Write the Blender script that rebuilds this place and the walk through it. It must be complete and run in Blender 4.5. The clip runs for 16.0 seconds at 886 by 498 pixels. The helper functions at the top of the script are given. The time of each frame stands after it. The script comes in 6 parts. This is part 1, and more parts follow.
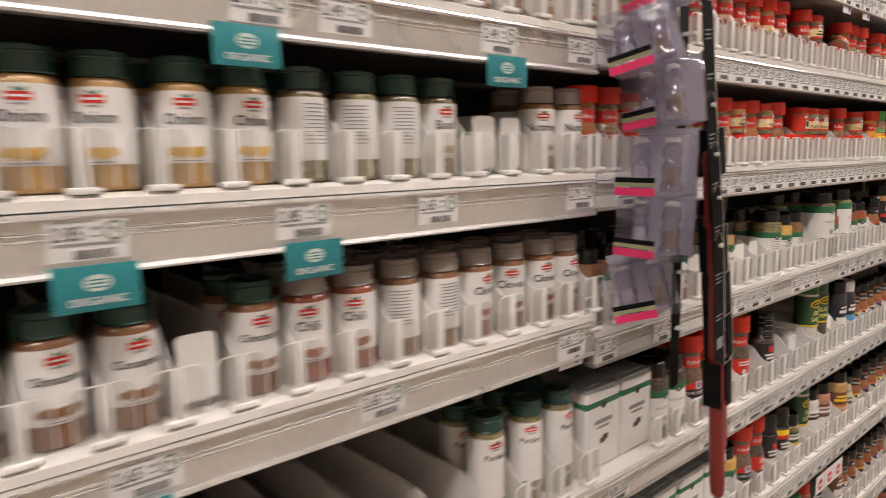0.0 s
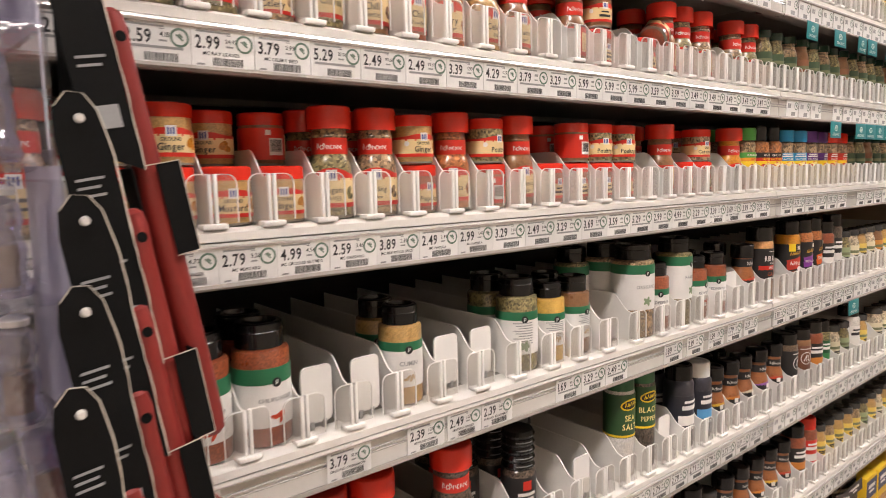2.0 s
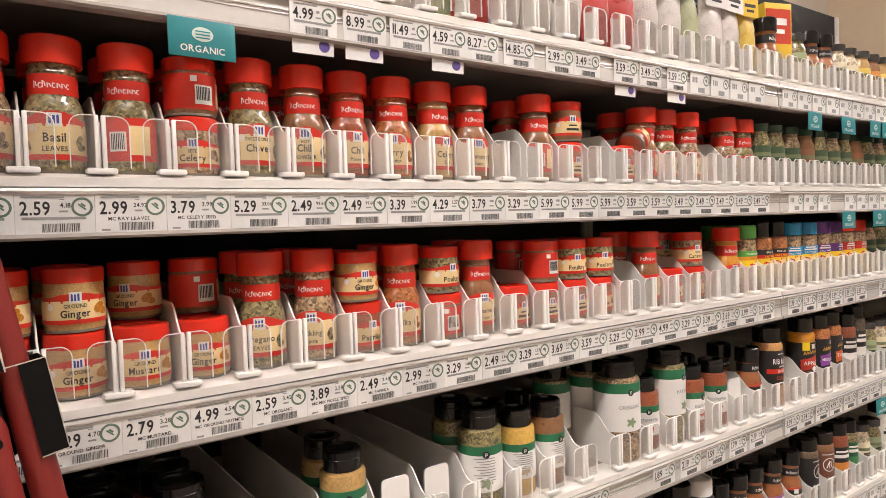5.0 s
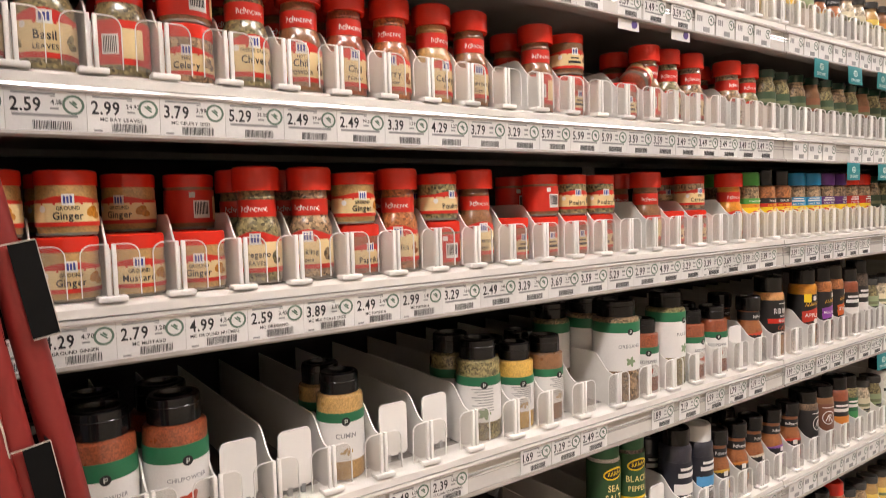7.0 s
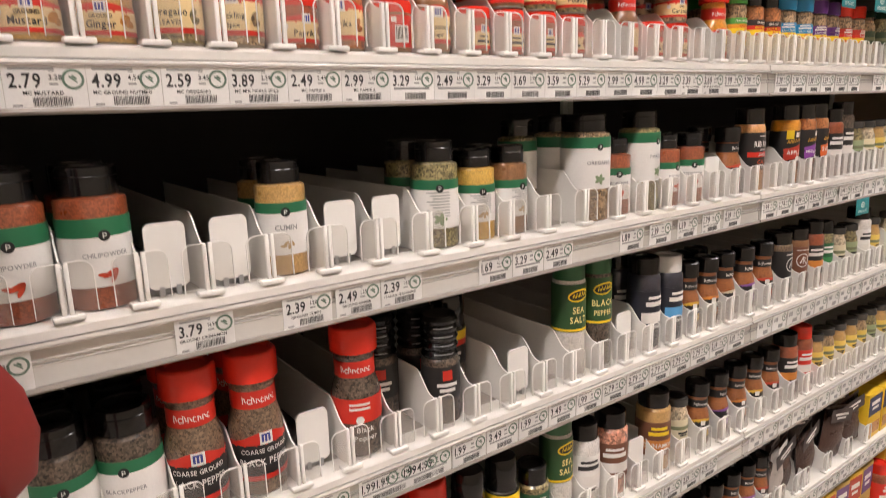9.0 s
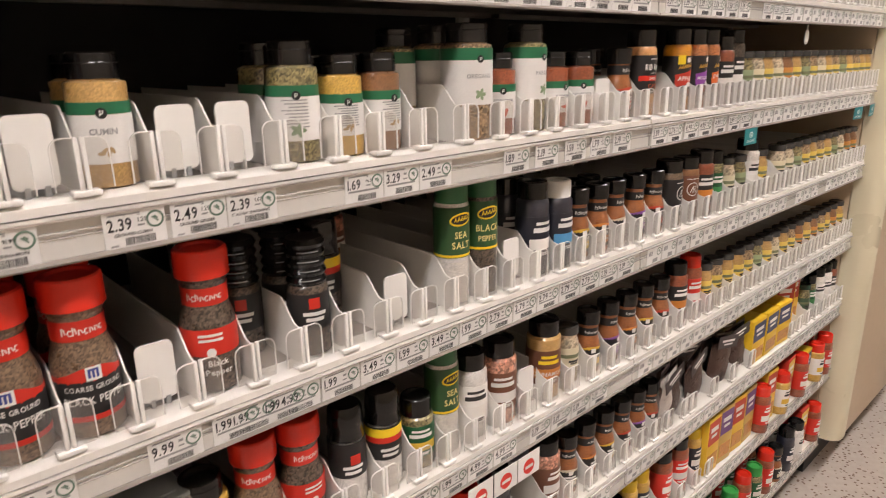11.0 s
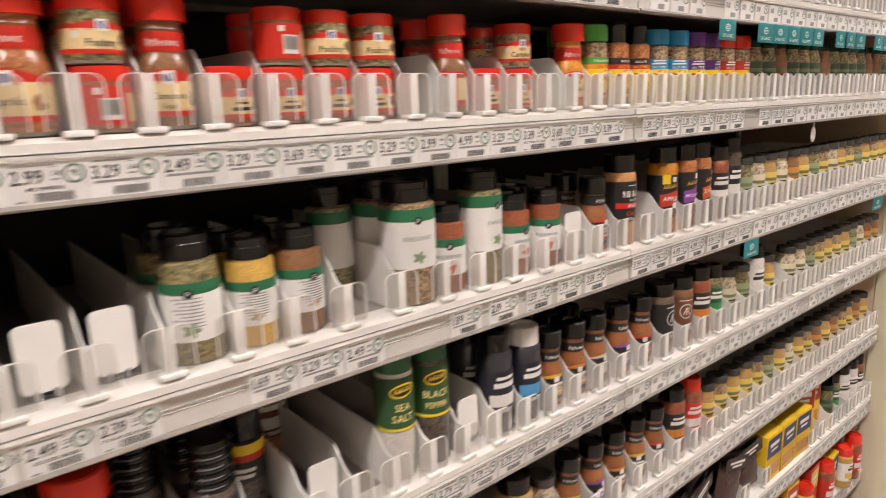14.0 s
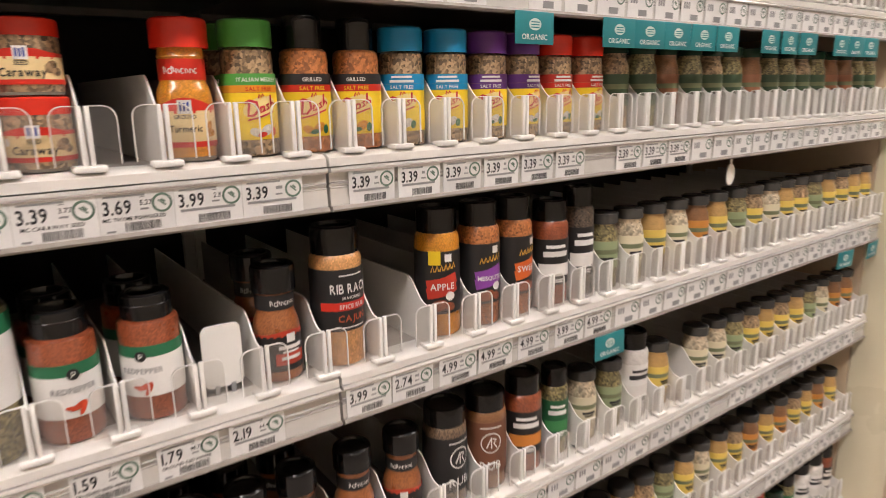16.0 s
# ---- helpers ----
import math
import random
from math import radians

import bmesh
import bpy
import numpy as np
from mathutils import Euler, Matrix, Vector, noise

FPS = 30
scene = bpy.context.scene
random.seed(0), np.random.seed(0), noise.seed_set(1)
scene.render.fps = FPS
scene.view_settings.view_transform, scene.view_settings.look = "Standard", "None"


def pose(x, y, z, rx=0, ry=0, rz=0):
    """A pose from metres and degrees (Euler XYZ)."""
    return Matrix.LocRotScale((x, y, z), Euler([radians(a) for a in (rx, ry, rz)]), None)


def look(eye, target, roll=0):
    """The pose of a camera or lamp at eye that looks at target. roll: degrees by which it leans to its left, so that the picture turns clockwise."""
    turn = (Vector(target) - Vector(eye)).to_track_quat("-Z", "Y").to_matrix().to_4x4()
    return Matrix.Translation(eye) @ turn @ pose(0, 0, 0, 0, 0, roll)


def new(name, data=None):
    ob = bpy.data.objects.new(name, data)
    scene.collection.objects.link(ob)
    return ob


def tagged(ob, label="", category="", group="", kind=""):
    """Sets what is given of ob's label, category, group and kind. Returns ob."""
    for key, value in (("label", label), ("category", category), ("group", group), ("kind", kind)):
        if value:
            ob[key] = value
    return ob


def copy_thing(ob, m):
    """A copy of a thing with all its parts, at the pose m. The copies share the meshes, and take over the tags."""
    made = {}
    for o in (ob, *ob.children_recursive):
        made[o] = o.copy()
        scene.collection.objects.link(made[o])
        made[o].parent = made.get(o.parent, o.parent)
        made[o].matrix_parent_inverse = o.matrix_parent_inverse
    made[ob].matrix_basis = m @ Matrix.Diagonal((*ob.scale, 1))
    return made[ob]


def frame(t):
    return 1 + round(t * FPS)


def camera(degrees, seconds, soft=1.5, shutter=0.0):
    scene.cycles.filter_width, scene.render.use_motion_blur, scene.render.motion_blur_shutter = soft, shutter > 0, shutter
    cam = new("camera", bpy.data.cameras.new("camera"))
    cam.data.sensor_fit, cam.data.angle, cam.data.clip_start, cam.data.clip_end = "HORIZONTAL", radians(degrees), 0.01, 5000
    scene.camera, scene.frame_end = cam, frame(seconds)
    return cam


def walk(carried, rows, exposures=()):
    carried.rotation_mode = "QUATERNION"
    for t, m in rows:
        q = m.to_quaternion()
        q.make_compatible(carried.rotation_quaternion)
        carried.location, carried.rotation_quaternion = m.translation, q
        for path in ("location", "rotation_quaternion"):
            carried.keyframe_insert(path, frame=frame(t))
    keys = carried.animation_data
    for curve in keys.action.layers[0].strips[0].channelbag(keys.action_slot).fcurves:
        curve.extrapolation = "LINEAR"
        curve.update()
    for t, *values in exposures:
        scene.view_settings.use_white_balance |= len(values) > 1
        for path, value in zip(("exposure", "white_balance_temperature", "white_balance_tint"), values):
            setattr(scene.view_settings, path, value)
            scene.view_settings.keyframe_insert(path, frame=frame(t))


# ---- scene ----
cam = camera(68.2, 16.0, 0.8, 0.5)
PATH = [
    (0, (-0.683, -0.503, 1.511), (0.605, 1.001, 1.235), -1.2),
    (0.5, (-0.47, -0.504, 1.507), (0.84, 0.984, 1.24), -0.8),
    (1, (-0.267, -0.514, 1.506), (1.059, 0.961, 1.251), -1.3),
    (1.5, (-0.097, -0.557, 1.526), (1.193, 0.949, 1.267), -1.1),
    (2, (0.005, -0.538, 1.53), (1.26, 1.003, 1.305), -1.3),
    (2.5, (0.057, -0.544, 1.551), (1.236, 1.056, 1.326), -1.8),
    (3, (0.077, -0.557, 1.576), (1.226, 1.068, 1.381), -2.1),
    (3.5, (0.101, -0.567, 1.612), (1.262, 1.056, 1.473), -2.3),
    (3.7, (0.106, -0.571, 1.62), (1.267, 1.054, 1.521), -2.6),
    (5.8, (0.114, -0.571, 1.612), (1.275, 1.057, 1.542), -1.6),
    (6, (0.113, -0.57, 1.603), (1.272, 1.058, 1.532), -1.7),
    (6.5, (0.115, -0.572, 1.579), (1.27, 1.058, 1.494), -1.7),
    (7, (0.118, -0.569, 1.556), (1.268, 1.062, 1.43), -1.6),
    (7.5, (0.133, -0.568, 1.526), (1.279, 1.06, 1.331), -1.4),
    (8, (0.148, -0.567, 1.492), (1.298, 1.044, 1.208), -1.5),
    (8.5, (0.159, -0.565, 1.46), (1.308, 1.032, 1.103), -1.6),
    (9, (0.169, -0.557, 1.434), (1.318, 1.026, 1.017), -1.8),
    (9.5, (0.176, -0.55, 1.396), (1.321, 1.008, 0.883), -1.7),
    (10, (0.192, -0.549, 1.363), (1.371, 0.961, 0.79), -1.6),
    (10.2, (0.206, -0.554, 1.361), (1.41, 0.928, 0.767), -1.2),
    (12.3, (0.254, -0.56, 1.472), (1.64, 0.794, 0.974), -1.7),
    (12.5, (0.251, -0.556, 1.484), (1.617, 0.819, 0.989), -1.7),
    (13, (0.245, -0.568, 1.495), (1.535, 0.884, 1.018), -1.9),
    (13.5, (0.281, -0.556, 1.498), (1.54, 0.926, 1.029), -1.8),
    (14, (0.401, -0.546, 1.508), (1.654, 0.947, 1.062), -1.8),
    (14.5, (0.565, -0.559, 1.517), (1.828, 0.928, 1.082), -2.2),
    (15, (0.723, -0.583, 1.534), (1.958, 0.921, 1.072), -1.5),
    (15.5, (0.861, -0.57, 1.534), (2.09, 0.936, 1.062), -1.1),
    (16, (0.961, -0.516, 1.54), (2.118, 1.047, 1.073), -1.0),
]
walk(cam, [(t, look(eye, target, roll)) for t, eye, target, roll in PATH], [(0.0, -0.27), (1.0, -0.13), (1.5, 0.03), (2.5, 0.07), (9.0, 0.05), (13.0, 0.02), (15.0, 0.0), (16.0, -0.1)])

# ---- world and light ----
LAMP = 30.5
world = bpy.data.worlds.new("world")
scene.world = world
world.use_nodes = True
world.node_tree.nodes["Background"].inputs[0].default_value = (1.0, 0.9, 0.78, 1)
world.node_tree.nodes["Background"].inputs[1].default_value = 0.0


# ---- materials ----
MATS = {}


def mat(name, color, rough=0.5, metal=0.0, var=0.12, scale=30.0, bump=0.0, coat=0.0, fine=0.0, emit=0.0, grain=0.0, grain_scale=520.0):
    """Principled paint with soft stains, fine grain and a slight change from piece to piece."""
    if name in MATS:
        return MATS[name]
    m = bpy.data.materials.new(name)
    m.use_nodes = True
    nt = m.node_tree
    b = nt.nodes["Principled BSDF"]
    b.inputs["Roughness"].default_value = rough
    b.inputs["Metallic"].default_value = metal
    b.inputs["Coat Weight"].default_value = coat
    b.inputs["Coat Roughness"].default_value = 0.06
    co = nt.nodes.new("ShaderNodeTexCoord")
    n1 = nt.nodes.new("ShaderNodeTexNoise")
    n1.inputs["Scale"].default_value = scale
    n1.inputs["Detail"].default_value = 4
    n2 = nt.nodes.new("ShaderNodeTexNoise")
    n2.inputs["Scale"].default_value = scale * 14
    n2.inputs["Detail"].default_value = 2
    info = nt.nodes.new("ShaderNodeObjectInfo")
    nt.links.new(co.outputs["Object"], n1.inputs["Vector"])
    nt.links.new(co.outputs["Object"], n2.inputs["Vector"])

    def math_node(op, a, c):
        q = nt.nodes.new("ShaderNodeMath")
        q.operation = op
        for k, v in enumerate((a, c)):
            if isinstance(v, (int, float)):
                q.inputs[k].default_value = v
            else:
                nt.links.new(v, q.inputs[k])
        return q.outputs[0]

    v = math_node("MULTIPLY_ADD", n1.outputs["Fac"], var * 2)
    v.node.inputs[2].default_value = 1.0 - var
    w = math_node("MULTIPLY_ADD", n2.outputs["Fac"], fine * 2)
    w.node.inputs[2].default_value = 1.0 - fine
    r = math_node("MULTIPLY_ADD", info.outputs["Random"], 0.12)
    r.node.inputs[2].default_value = 0.94
    f = math_node("MULTIPLY", math_node("MULTIPLY", v, w), r)
    if grain:
        vo = nt.nodes.new("ShaderNodeTexVoronoi")
        vo.inputs["Scale"].default_value = grain_scale
        nt.links.new(co.outputs["Object"], vo.inputs["Vector"])
        sep = nt.nodes.new("ShaderNodeSeparateColor")
        nt.links.new(vo.outputs["Color"], sep.inputs[0])
        g = math_node("MULTIPLY_ADD", sep.outputs[0], grain * 2)
        g.node.inputs[2].default_value = 1.0 - grain
        f = math_node("MULTIPLY", f, g)
    mul = nt.nodes.new("ShaderNodeVectorMath")
    mul.operation = "SCALE"
    mul.inputs[0].default_value = color[:3]
    nt.links.new(f, mul.inputs["Scale"])
    nt.links.new(mul.outputs[0], b.inputs["Base Color"])
    rr = math_node("MULTIPLY_ADD", n1.outputs["Fac"], 0.2)
    rr.node.inputs[2].default_value = max(0.02, rough - 0.1)
    nt.links.new(rr, b.inputs["Roughness"])
    if bump:
        bp = nt.nodes.new("ShaderNodeBump")
        bp.inputs["Strength"].default_value = bump
        bp.inputs["Distance"].default_value = 0.002
        nt.links.new(n2.outputs["Fac"], bp.inputs["Height"])
        nt.links.new(bp.outputs[0], b.inputs["Normal"])
    if emit:
        b.inputs["Emission Color"].default_value = (*color[:3], 1)
        b.inputs["Emission Strength"].default_value = emit
    MATS[name] = m
    return m


def clear_plastic(name, tint, gloss=0.14, rough=0.08, milk=0.0, crinkle=0.0):
    m = bpy.data.materials.new(name)
    m.use_nodes = True
    nt = m.node_tree
    out = nt.nodes["Material Output"]
    nt.nodes.remove(nt.nodes["Principled BSDF"])
    tr = nt.nodes.new("ShaderNodeBsdfTransparent")
    tr.inputs[0].default_value = (*tint, 1)
    gl = nt.nodes.new("ShaderNodeBsdfGlossy")
    gl.inputs["Roughness"].default_value = rough
    lw = nt.nodes.new("ShaderNodeLayerWeight")
    lw.inputs["Blend"].default_value = 0.2
    ad = nt.nodes.new("ShaderNodeMath")
    ad.operation = "MULTIPLY_ADD"
    ad.inputs[1].default_value = 0.55
    ad.inputs[2].default_value = gloss * 0.35
    mx = nt.nodes.new("ShaderNodeMixShader")
    nt.links.new(lw.outputs["Facing"], ad.inputs[0])
    nt.links.new(ad.outputs[0], mx.inputs[0])
    if crinkle:
        co = nt.nodes.new("ShaderNodeTexCoord")
        nz = nt.nodes.new("ShaderNodeTexNoise")
        nz.inputs["Scale"].default_value = 55
        nz.inputs["Detail"].default_value = 3
        bp = nt.nodes.new("ShaderNodeBump")
        bp.inputs["Strength"].default_value = crinkle
        bp.inputs["Distance"].default_value = 0.004
        nt.links.new(co.outputs["Object"], nz.inputs["Vector"])
        nt.links.new(nz.outputs["Fac"], bp.inputs["Height"])
        nt.links.new(bp.outputs[0], gl.inputs["Normal"])
    haze = nt.nodes.new("ShaderNodeMixShader")
    haze.inputs[0].default_value = milk
    df = nt.nodes.new("ShaderNodeBsdfTranslucent")
    df.inputs[0].default_value = (0.85, 0.84, 0.84, 1)
    dd = nt.nodes.new("ShaderNodeBsdfDiffuse")
    dd.inputs[0].default_value = (0.85, 0.84, 0.84, 1)
    both = nt.nodes.new("ShaderNodeMixShader")
    nt.links.new(df.outputs[0], both.inputs[1])
    nt.links.new(dd.outputs[0], both.inputs[2])
    nt.links.new(tr.outputs[0], haze.inputs[1])
    nt.links.new(both.outputs[0], haze.inputs[2])
    nt.links.new(haze.outputs[0], mx.inputs[1])
    nt.links.new(gl.outputs[0], mx.inputs[2])
    nt.links.new(mx.outputs[0], out.inputs[0])
    return m


def spice(key, color, coat=0.8):
    """Ground or flaked spice behind clear glass."""
    coarse = {"green": (0.7, 420), "mix": (0.75, 380), "pepper": (0.8, 480), "pepperlight": (0.55, 650), "rust": (0.5, 420), "peach": (0.25, 600), "red": (0.3, 700), "pink": (0.6, 260), "dark": (0.7, 420), "pale": (0.55, 320)}.get(key, (0.22, 800))
    return mat("spice_" + key, color, rough=0.3, var=0.22, scale=60, fine=0.2, coat=1.0, grain=coarse[0], grain_scale=coarse[1])


def plastic(key, color, rough=0.32):
    return mat("plastic_" + key, color, rough=rough, var=0.06, scale=25, fine=0.04)


def paper(key, color, rough=0.45):
    return mat("paper_" + key, color, rough=rough, var=0.06, scale=40, fine=0.06)


STEEL = mat("white_enamel_steel", (0.72, 0.69, 0.64), rough=0.38, var=0.1, scale=9, fine=0.05)
CHANNEL = mat("price_channel_plastic", (0.62, 0.6, 0.56), rough=0.22, var=0.1, scale=12, fine=0.04)
ALU = mat("brushed_aluminium", (0.72, 0.7, 0.67), rough=0.3, metal=0.7, var=0.12, scale=10, fine=0.1)
LIP = mat("polished_lip", (0.85, 0.83, 0.8), rough=0.16, metal=0.5, var=0.06, scale=10)
DIVIDER = mat("divider_plastic", (0.78, 0.755, 0.71), rough=0.35, var=0.08, scale=20, fine=0.04)
POST = mat("post_plastic", (0.84, 0.82, 0.78), rough=0.3, var=0.05, scale=20)
# Dark board taken near black to carry the shade behind the goods.
BACK = mat("dark_shaded_back_board", (0.012, 0.0115, 0.011), rough=0.7, var=0.3, scale=8, fine=0.15)
# White steel toned down; the shade under the shelves is in this colour.
UNDER_SHADE = mat("shaded_shelf_steel", (0.3, 0.265, 0.235), rough=0.5, var=0.15, scale=6, fine=0.06)
CREAM = mat("cream_end_panel", (0.62, 0.49, 0.34), rough=0.4, var=0.08, scale=3, fine=0.05)
TRIM = mat("cream_corner_trim", (0.72, 0.66, 0.48), rough=0.3, var=0.06, scale=4)
KICK = mat("black_kick_plate", (0.02, 0.02, 0.02), rough=0.5)
WALLP = mat("store_wall_paint", (0.6, 0.52, 0.42), rough=0.7, var=0.1, scale=2, fine=0.05)
CEIL = mat("ceiling_tile", (0.75, 0.72, 0.68), rough=0.8, var=0.08, scale=4, fine=0.1, bump=0.2)
CARD = paper("price_card", (0.8, 0.79, 0.77))
INK = paper("black_ink", (0.02, 0.02, 0.022))
GREYINK = paper("grey_ink", (0.3, 0.3, 0.3))
BARINK = paper("barcode_ink", (0.1, 0.1, 0.1))
RING = paper("green_ring", (0.13, 0.2, 0.15))
TEAL = paper("teal", (0.02, 0.22, 0.24))
WHITE = paper("white", (0.8, 0.78, 0.75))
CLEAR = clear_plastic("clear_plastic", (0.97, 0.965, 0.955), gloss=0.12, milk=0.055)
BLISTER = clear_plastic("blister_plastic", (0.96, 0.955, 0.985), gloss=0.25, rough=0.07, milk=0.03, crinkle=0.9)
DIFFUSER = mat("lit_diffuser", (1.0, 0.925, 0.91), rough=0.6, emit=LAMP)


def floor_material():
    m = mat("terrazzo_tile", (0.46, 0.4, 0.35), rough=0.12, var=0.1, scale=3, fine=0.12)
    nt = m.node_tree
    b = nt.nodes["Principled BSDF"]
    old = b.inputs["Base Color"].links[0].from_socket
    co = nt.nodes.new("ShaderNodeTexCoord")
    vo = nt.nodes.new("ShaderNodeTexVoronoi")
    vo.inputs["Scale"].default_value = 60
    ramp = nt.nodes.new("ShaderNodeValToRGB")
    ramp.color_ramp.elements[0].position, ramp.color_ramp.elements[1].position = 0.2, 0.3
    ramp.color_ramp.elements[0].color = (0.3, 0.2, 0.15, 1)
    mx = nt.nodes.new("ShaderNodeMix")
    mx.data_type, mx.blend_type = "RGBA", "MULTIPLY"
    mx.inputs[0].default_value = 0.8
    nt.links.new(co.outputs["Object"], vo.inputs["Vector"])
    nt.links.new(vo.outputs["Distance"], ramp.inputs[0])
    nt.links.new(old, mx.inputs[6])
    nt.links.new(ramp.outputs[0], mx.inputs[7])
    nt.links.new(mx.outputs[2], b.inputs["Base Color"])
    return m


FLOOR = floor_material()


# ---- mesh helpers ----
def link_mesh(name, bm, material, smooth=0.6):
    me = bpy.data.meshes.new(name)
    bmesh.ops.recalc_face_normals(bm, faces=bm.faces)
    bm.to_mesh(me)
    bm.free()
    me.materials.append(material)
    if smooth:
        me.shade_smooth()
        me.set_sharp_from_angle(angle=smooth)
    return new(name, me)


def part(name, bm, material, parent, label=""):
    ob = link_mesh(name, bm, material)
    ob.parent = parent
    if label:
        ob["label"] = label
    return ob


def thing(name, label, category, group="", kind=""):
    return tagged(new(name), label, category, group, kind)


def structure(name, bm, material, label, category):
    return tagged(link_mesh(name, bm, material), label, category, "", "structure")


def box(x0, y0, z0, x1, y1, z1, bevel=0.0, seg=2):
    bm = bmesh.new()
    bmesh.ops.create_cube(bm, size=1)
    for v in bm.verts:
        v.co = Vector((x0 + (v.co.x + 0.5) * (x1 - x0), y0 + (v.co.y + 0.5) * (y1 - y0), z0 + (v.co.z + 0.5) * (z1 - z0)))
    if bevel:
        bmesh.ops.bevel(bm, geom=bm.edges[:], offset=bevel, segments=seg, affect="EDGES", profile=0.5)
    return bm


def joined(*bms):
    out = bms[0]
    for b in bms[1:]:
        me = bpy.data.meshes.new("tmp")
        b.to_mesh(me)
        out.from_mesh(me)
        b.free()
        bpy.data.meshes.remove(me)
    return out


def moved(bm, m):
    bm.transform(m)
    return bm


def lathe(profile, seg=20):
    """A closed turned solid round the z axis."""
    bm = bmesh.new()
    rings = []
    for r, z in profile:
        rings.append([bm.verts.new((r * math.sin(2 * math.pi * k / seg), -r * math.cos(2 * math.pi * k / seg), z)) for k in range(seg)])
    for a, b in zip(rings, rings[1:]):
        for k in range(seg):
            bm.faces.new((a[k], a[(k + 1) % seg], b[(k + 1) % seg], b[k]))
    bm.faces.new(rings[0][::-1])
    bm.faces.new(rings[-1])
    return bm


def cap_mesh(r, z0, z1, ribs=20, dome=0.12):
    """A screw cap with a ribbed skirt and a rounded top edge."""
    bm = bmesh.new()
    seg = ribs * 2
    h = z1 - z0
    rows = [(1.0, z0), (1.0, z1 - h * 0.18), (0.97, z1 - h * 0.06), (0.9, z1), (0.72, z1), (0.68, z1 - h * dome)]
    rings = []
    for j, (f, z) in enumerate(rows):
        ring = []
        for k in range(seg):
            q = r * f * (1.0 - (0.025 if k % 2 and j < 2 else 0.0))
            a = 2 * math.pi * k / seg
            ring.append(bm.verts.new((q * math.sin(a), -q * math.cos(a), z)))
        rings.append(ring)
    for a, b in zip(rings, rings[1:]):
        for k in range(seg):
            bm.faces.new((a[k], a[(k + 1) % seg], b[(k + 1) % seg], b[k]))
    bm.faces.new(rings[0][::-1])
    bm.faces.new(rings[-1])
    return bm


def wrap(r, z0, z1, a0=-180, a1=180, thick=0.0004, r1=None):
    """A label laid round a bottle; angles in degrees, 0 faces the aisle."""
    bm = bmesh.new()
    n = max(4, int((a1 - a0) / 15))
    r1 = r1 or r
    rows = []
    for k in range(n + 1):
        a = radians(a0 + (a1 - a0) * k / n)
        s, c = math.sin(a), -math.cos(a)
        rows.append([bm.verts.new((q * s, q * c, z)) for q, z in ((r + thick, z0), (r1 + thick, z1), (r1, z1), (r, z0))])
    for p, q in zip(rows, rows[1:]):
        for k in range(4):
            bm.faces.new((p[k], q[k], q[(k + 1) % 4], p[(k + 1) % 4]))
    if a1 - a0 < 359:
        bm.faces.new(rows[0])
        bm.faces.new(rows[-1][::-1])
    return bm


def prism(points, y0, y1):
    """A plate whose outline is given in x and z, from y0 to y1."""
    bm = bmesh.new()
    a = [bm.verts.new((x, y0, z)) for x, z in points]
    b = [bm.verts.new((x, y1, z)) for x, z in points]
    bm.faces.new(a)
    bm.faces.new(b[::-1])
    for k in range(len(a)):
        bm.faces.new((a[k], b[k], b[(k + 1) % len(a)], a[(k + 1) % len(a)]))
    return bm


def profile_x(points, x0, x1):
    """A profile in y and z drawn out along x."""
    bm = bmesh.new()
    a = [bm.verts.new((x0, y, z)) for y, z in points]
    b = [bm.verts.new((x1, y, z)) for y, z in points]
    bm.faces.new(a)
    bm.faces.new(b[::-1])
    for k in range(len(a)):
        bm.faces.new((a[k], b[k], b[(k + 1) % len(a)], a[(k + 1) % len(a)]))
    return bm


def rounded(x0, z0, x1, z1, r, corners=(1, 1, 1, 1), n=4):
    """Outline of a rectangle; corners bottom left, bottom right, top right, top left."""
    pts = []
    for (cx, cz, a), on in zip(((x0 + r, z0 + r, 180), (x1 - r, z0 + r, 270), (x1 - r, z1 - r, 0), (x0 + r, z1 - r, 90)), corners):
        if on:
            pts += [(cx + r * math.cos(radians(a + 90 * k / n)), cz + r * math.sin(radians(a + 90 * k / n))) for k in range(n + 1)]
        else:
            pts.append((x0 if a in (180, 90) else x1, z0 if a in (180, 270) else z1))
    return pts


# letters and figures of the built-in font, each made once
GLYPHS = {}


def load_glyphs(chars):
    obs = []
    for ch in chars:
        cu = bpy.data.curves.new("glyph", "FONT")
        cu.body, cu.size, cu.resolution_u, cu.offset = ch, 1.0, 2, 0.018
        obs.append((ch, new("glyph", cu)))
    bpy.context.view_layer.update()
    deps = bpy.context.evaluated_depsgraph_get()
    for ch, ob in obs:
        me = ob.evaluated_get(deps).to_mesh()
        vs = [tuple(v.co[:2]) for v in me.vertices]
        fs = [tuple(p.vertices) for p in me.polygons]
        lo, hi = (min(v[0] for v in vs), max(v[0] for v in vs)) if vs else (0, 0.3)
        GLYPHS[ch] = ([(x - lo, y) for x, y in vs], fs, hi - lo)
        ob.evaluated_get(deps).to_mesh_clear()
    for ch, ob in obs:
        cu = ob.data
        bpy.data.objects.remove(ob)
        bpy.data.curves.remove(cu)


load_glyphs("0123456789.ABCDEFGHIJKLMNOPQRSTUVWXYZabcdefghijklmnopqrstuvwxyz&")


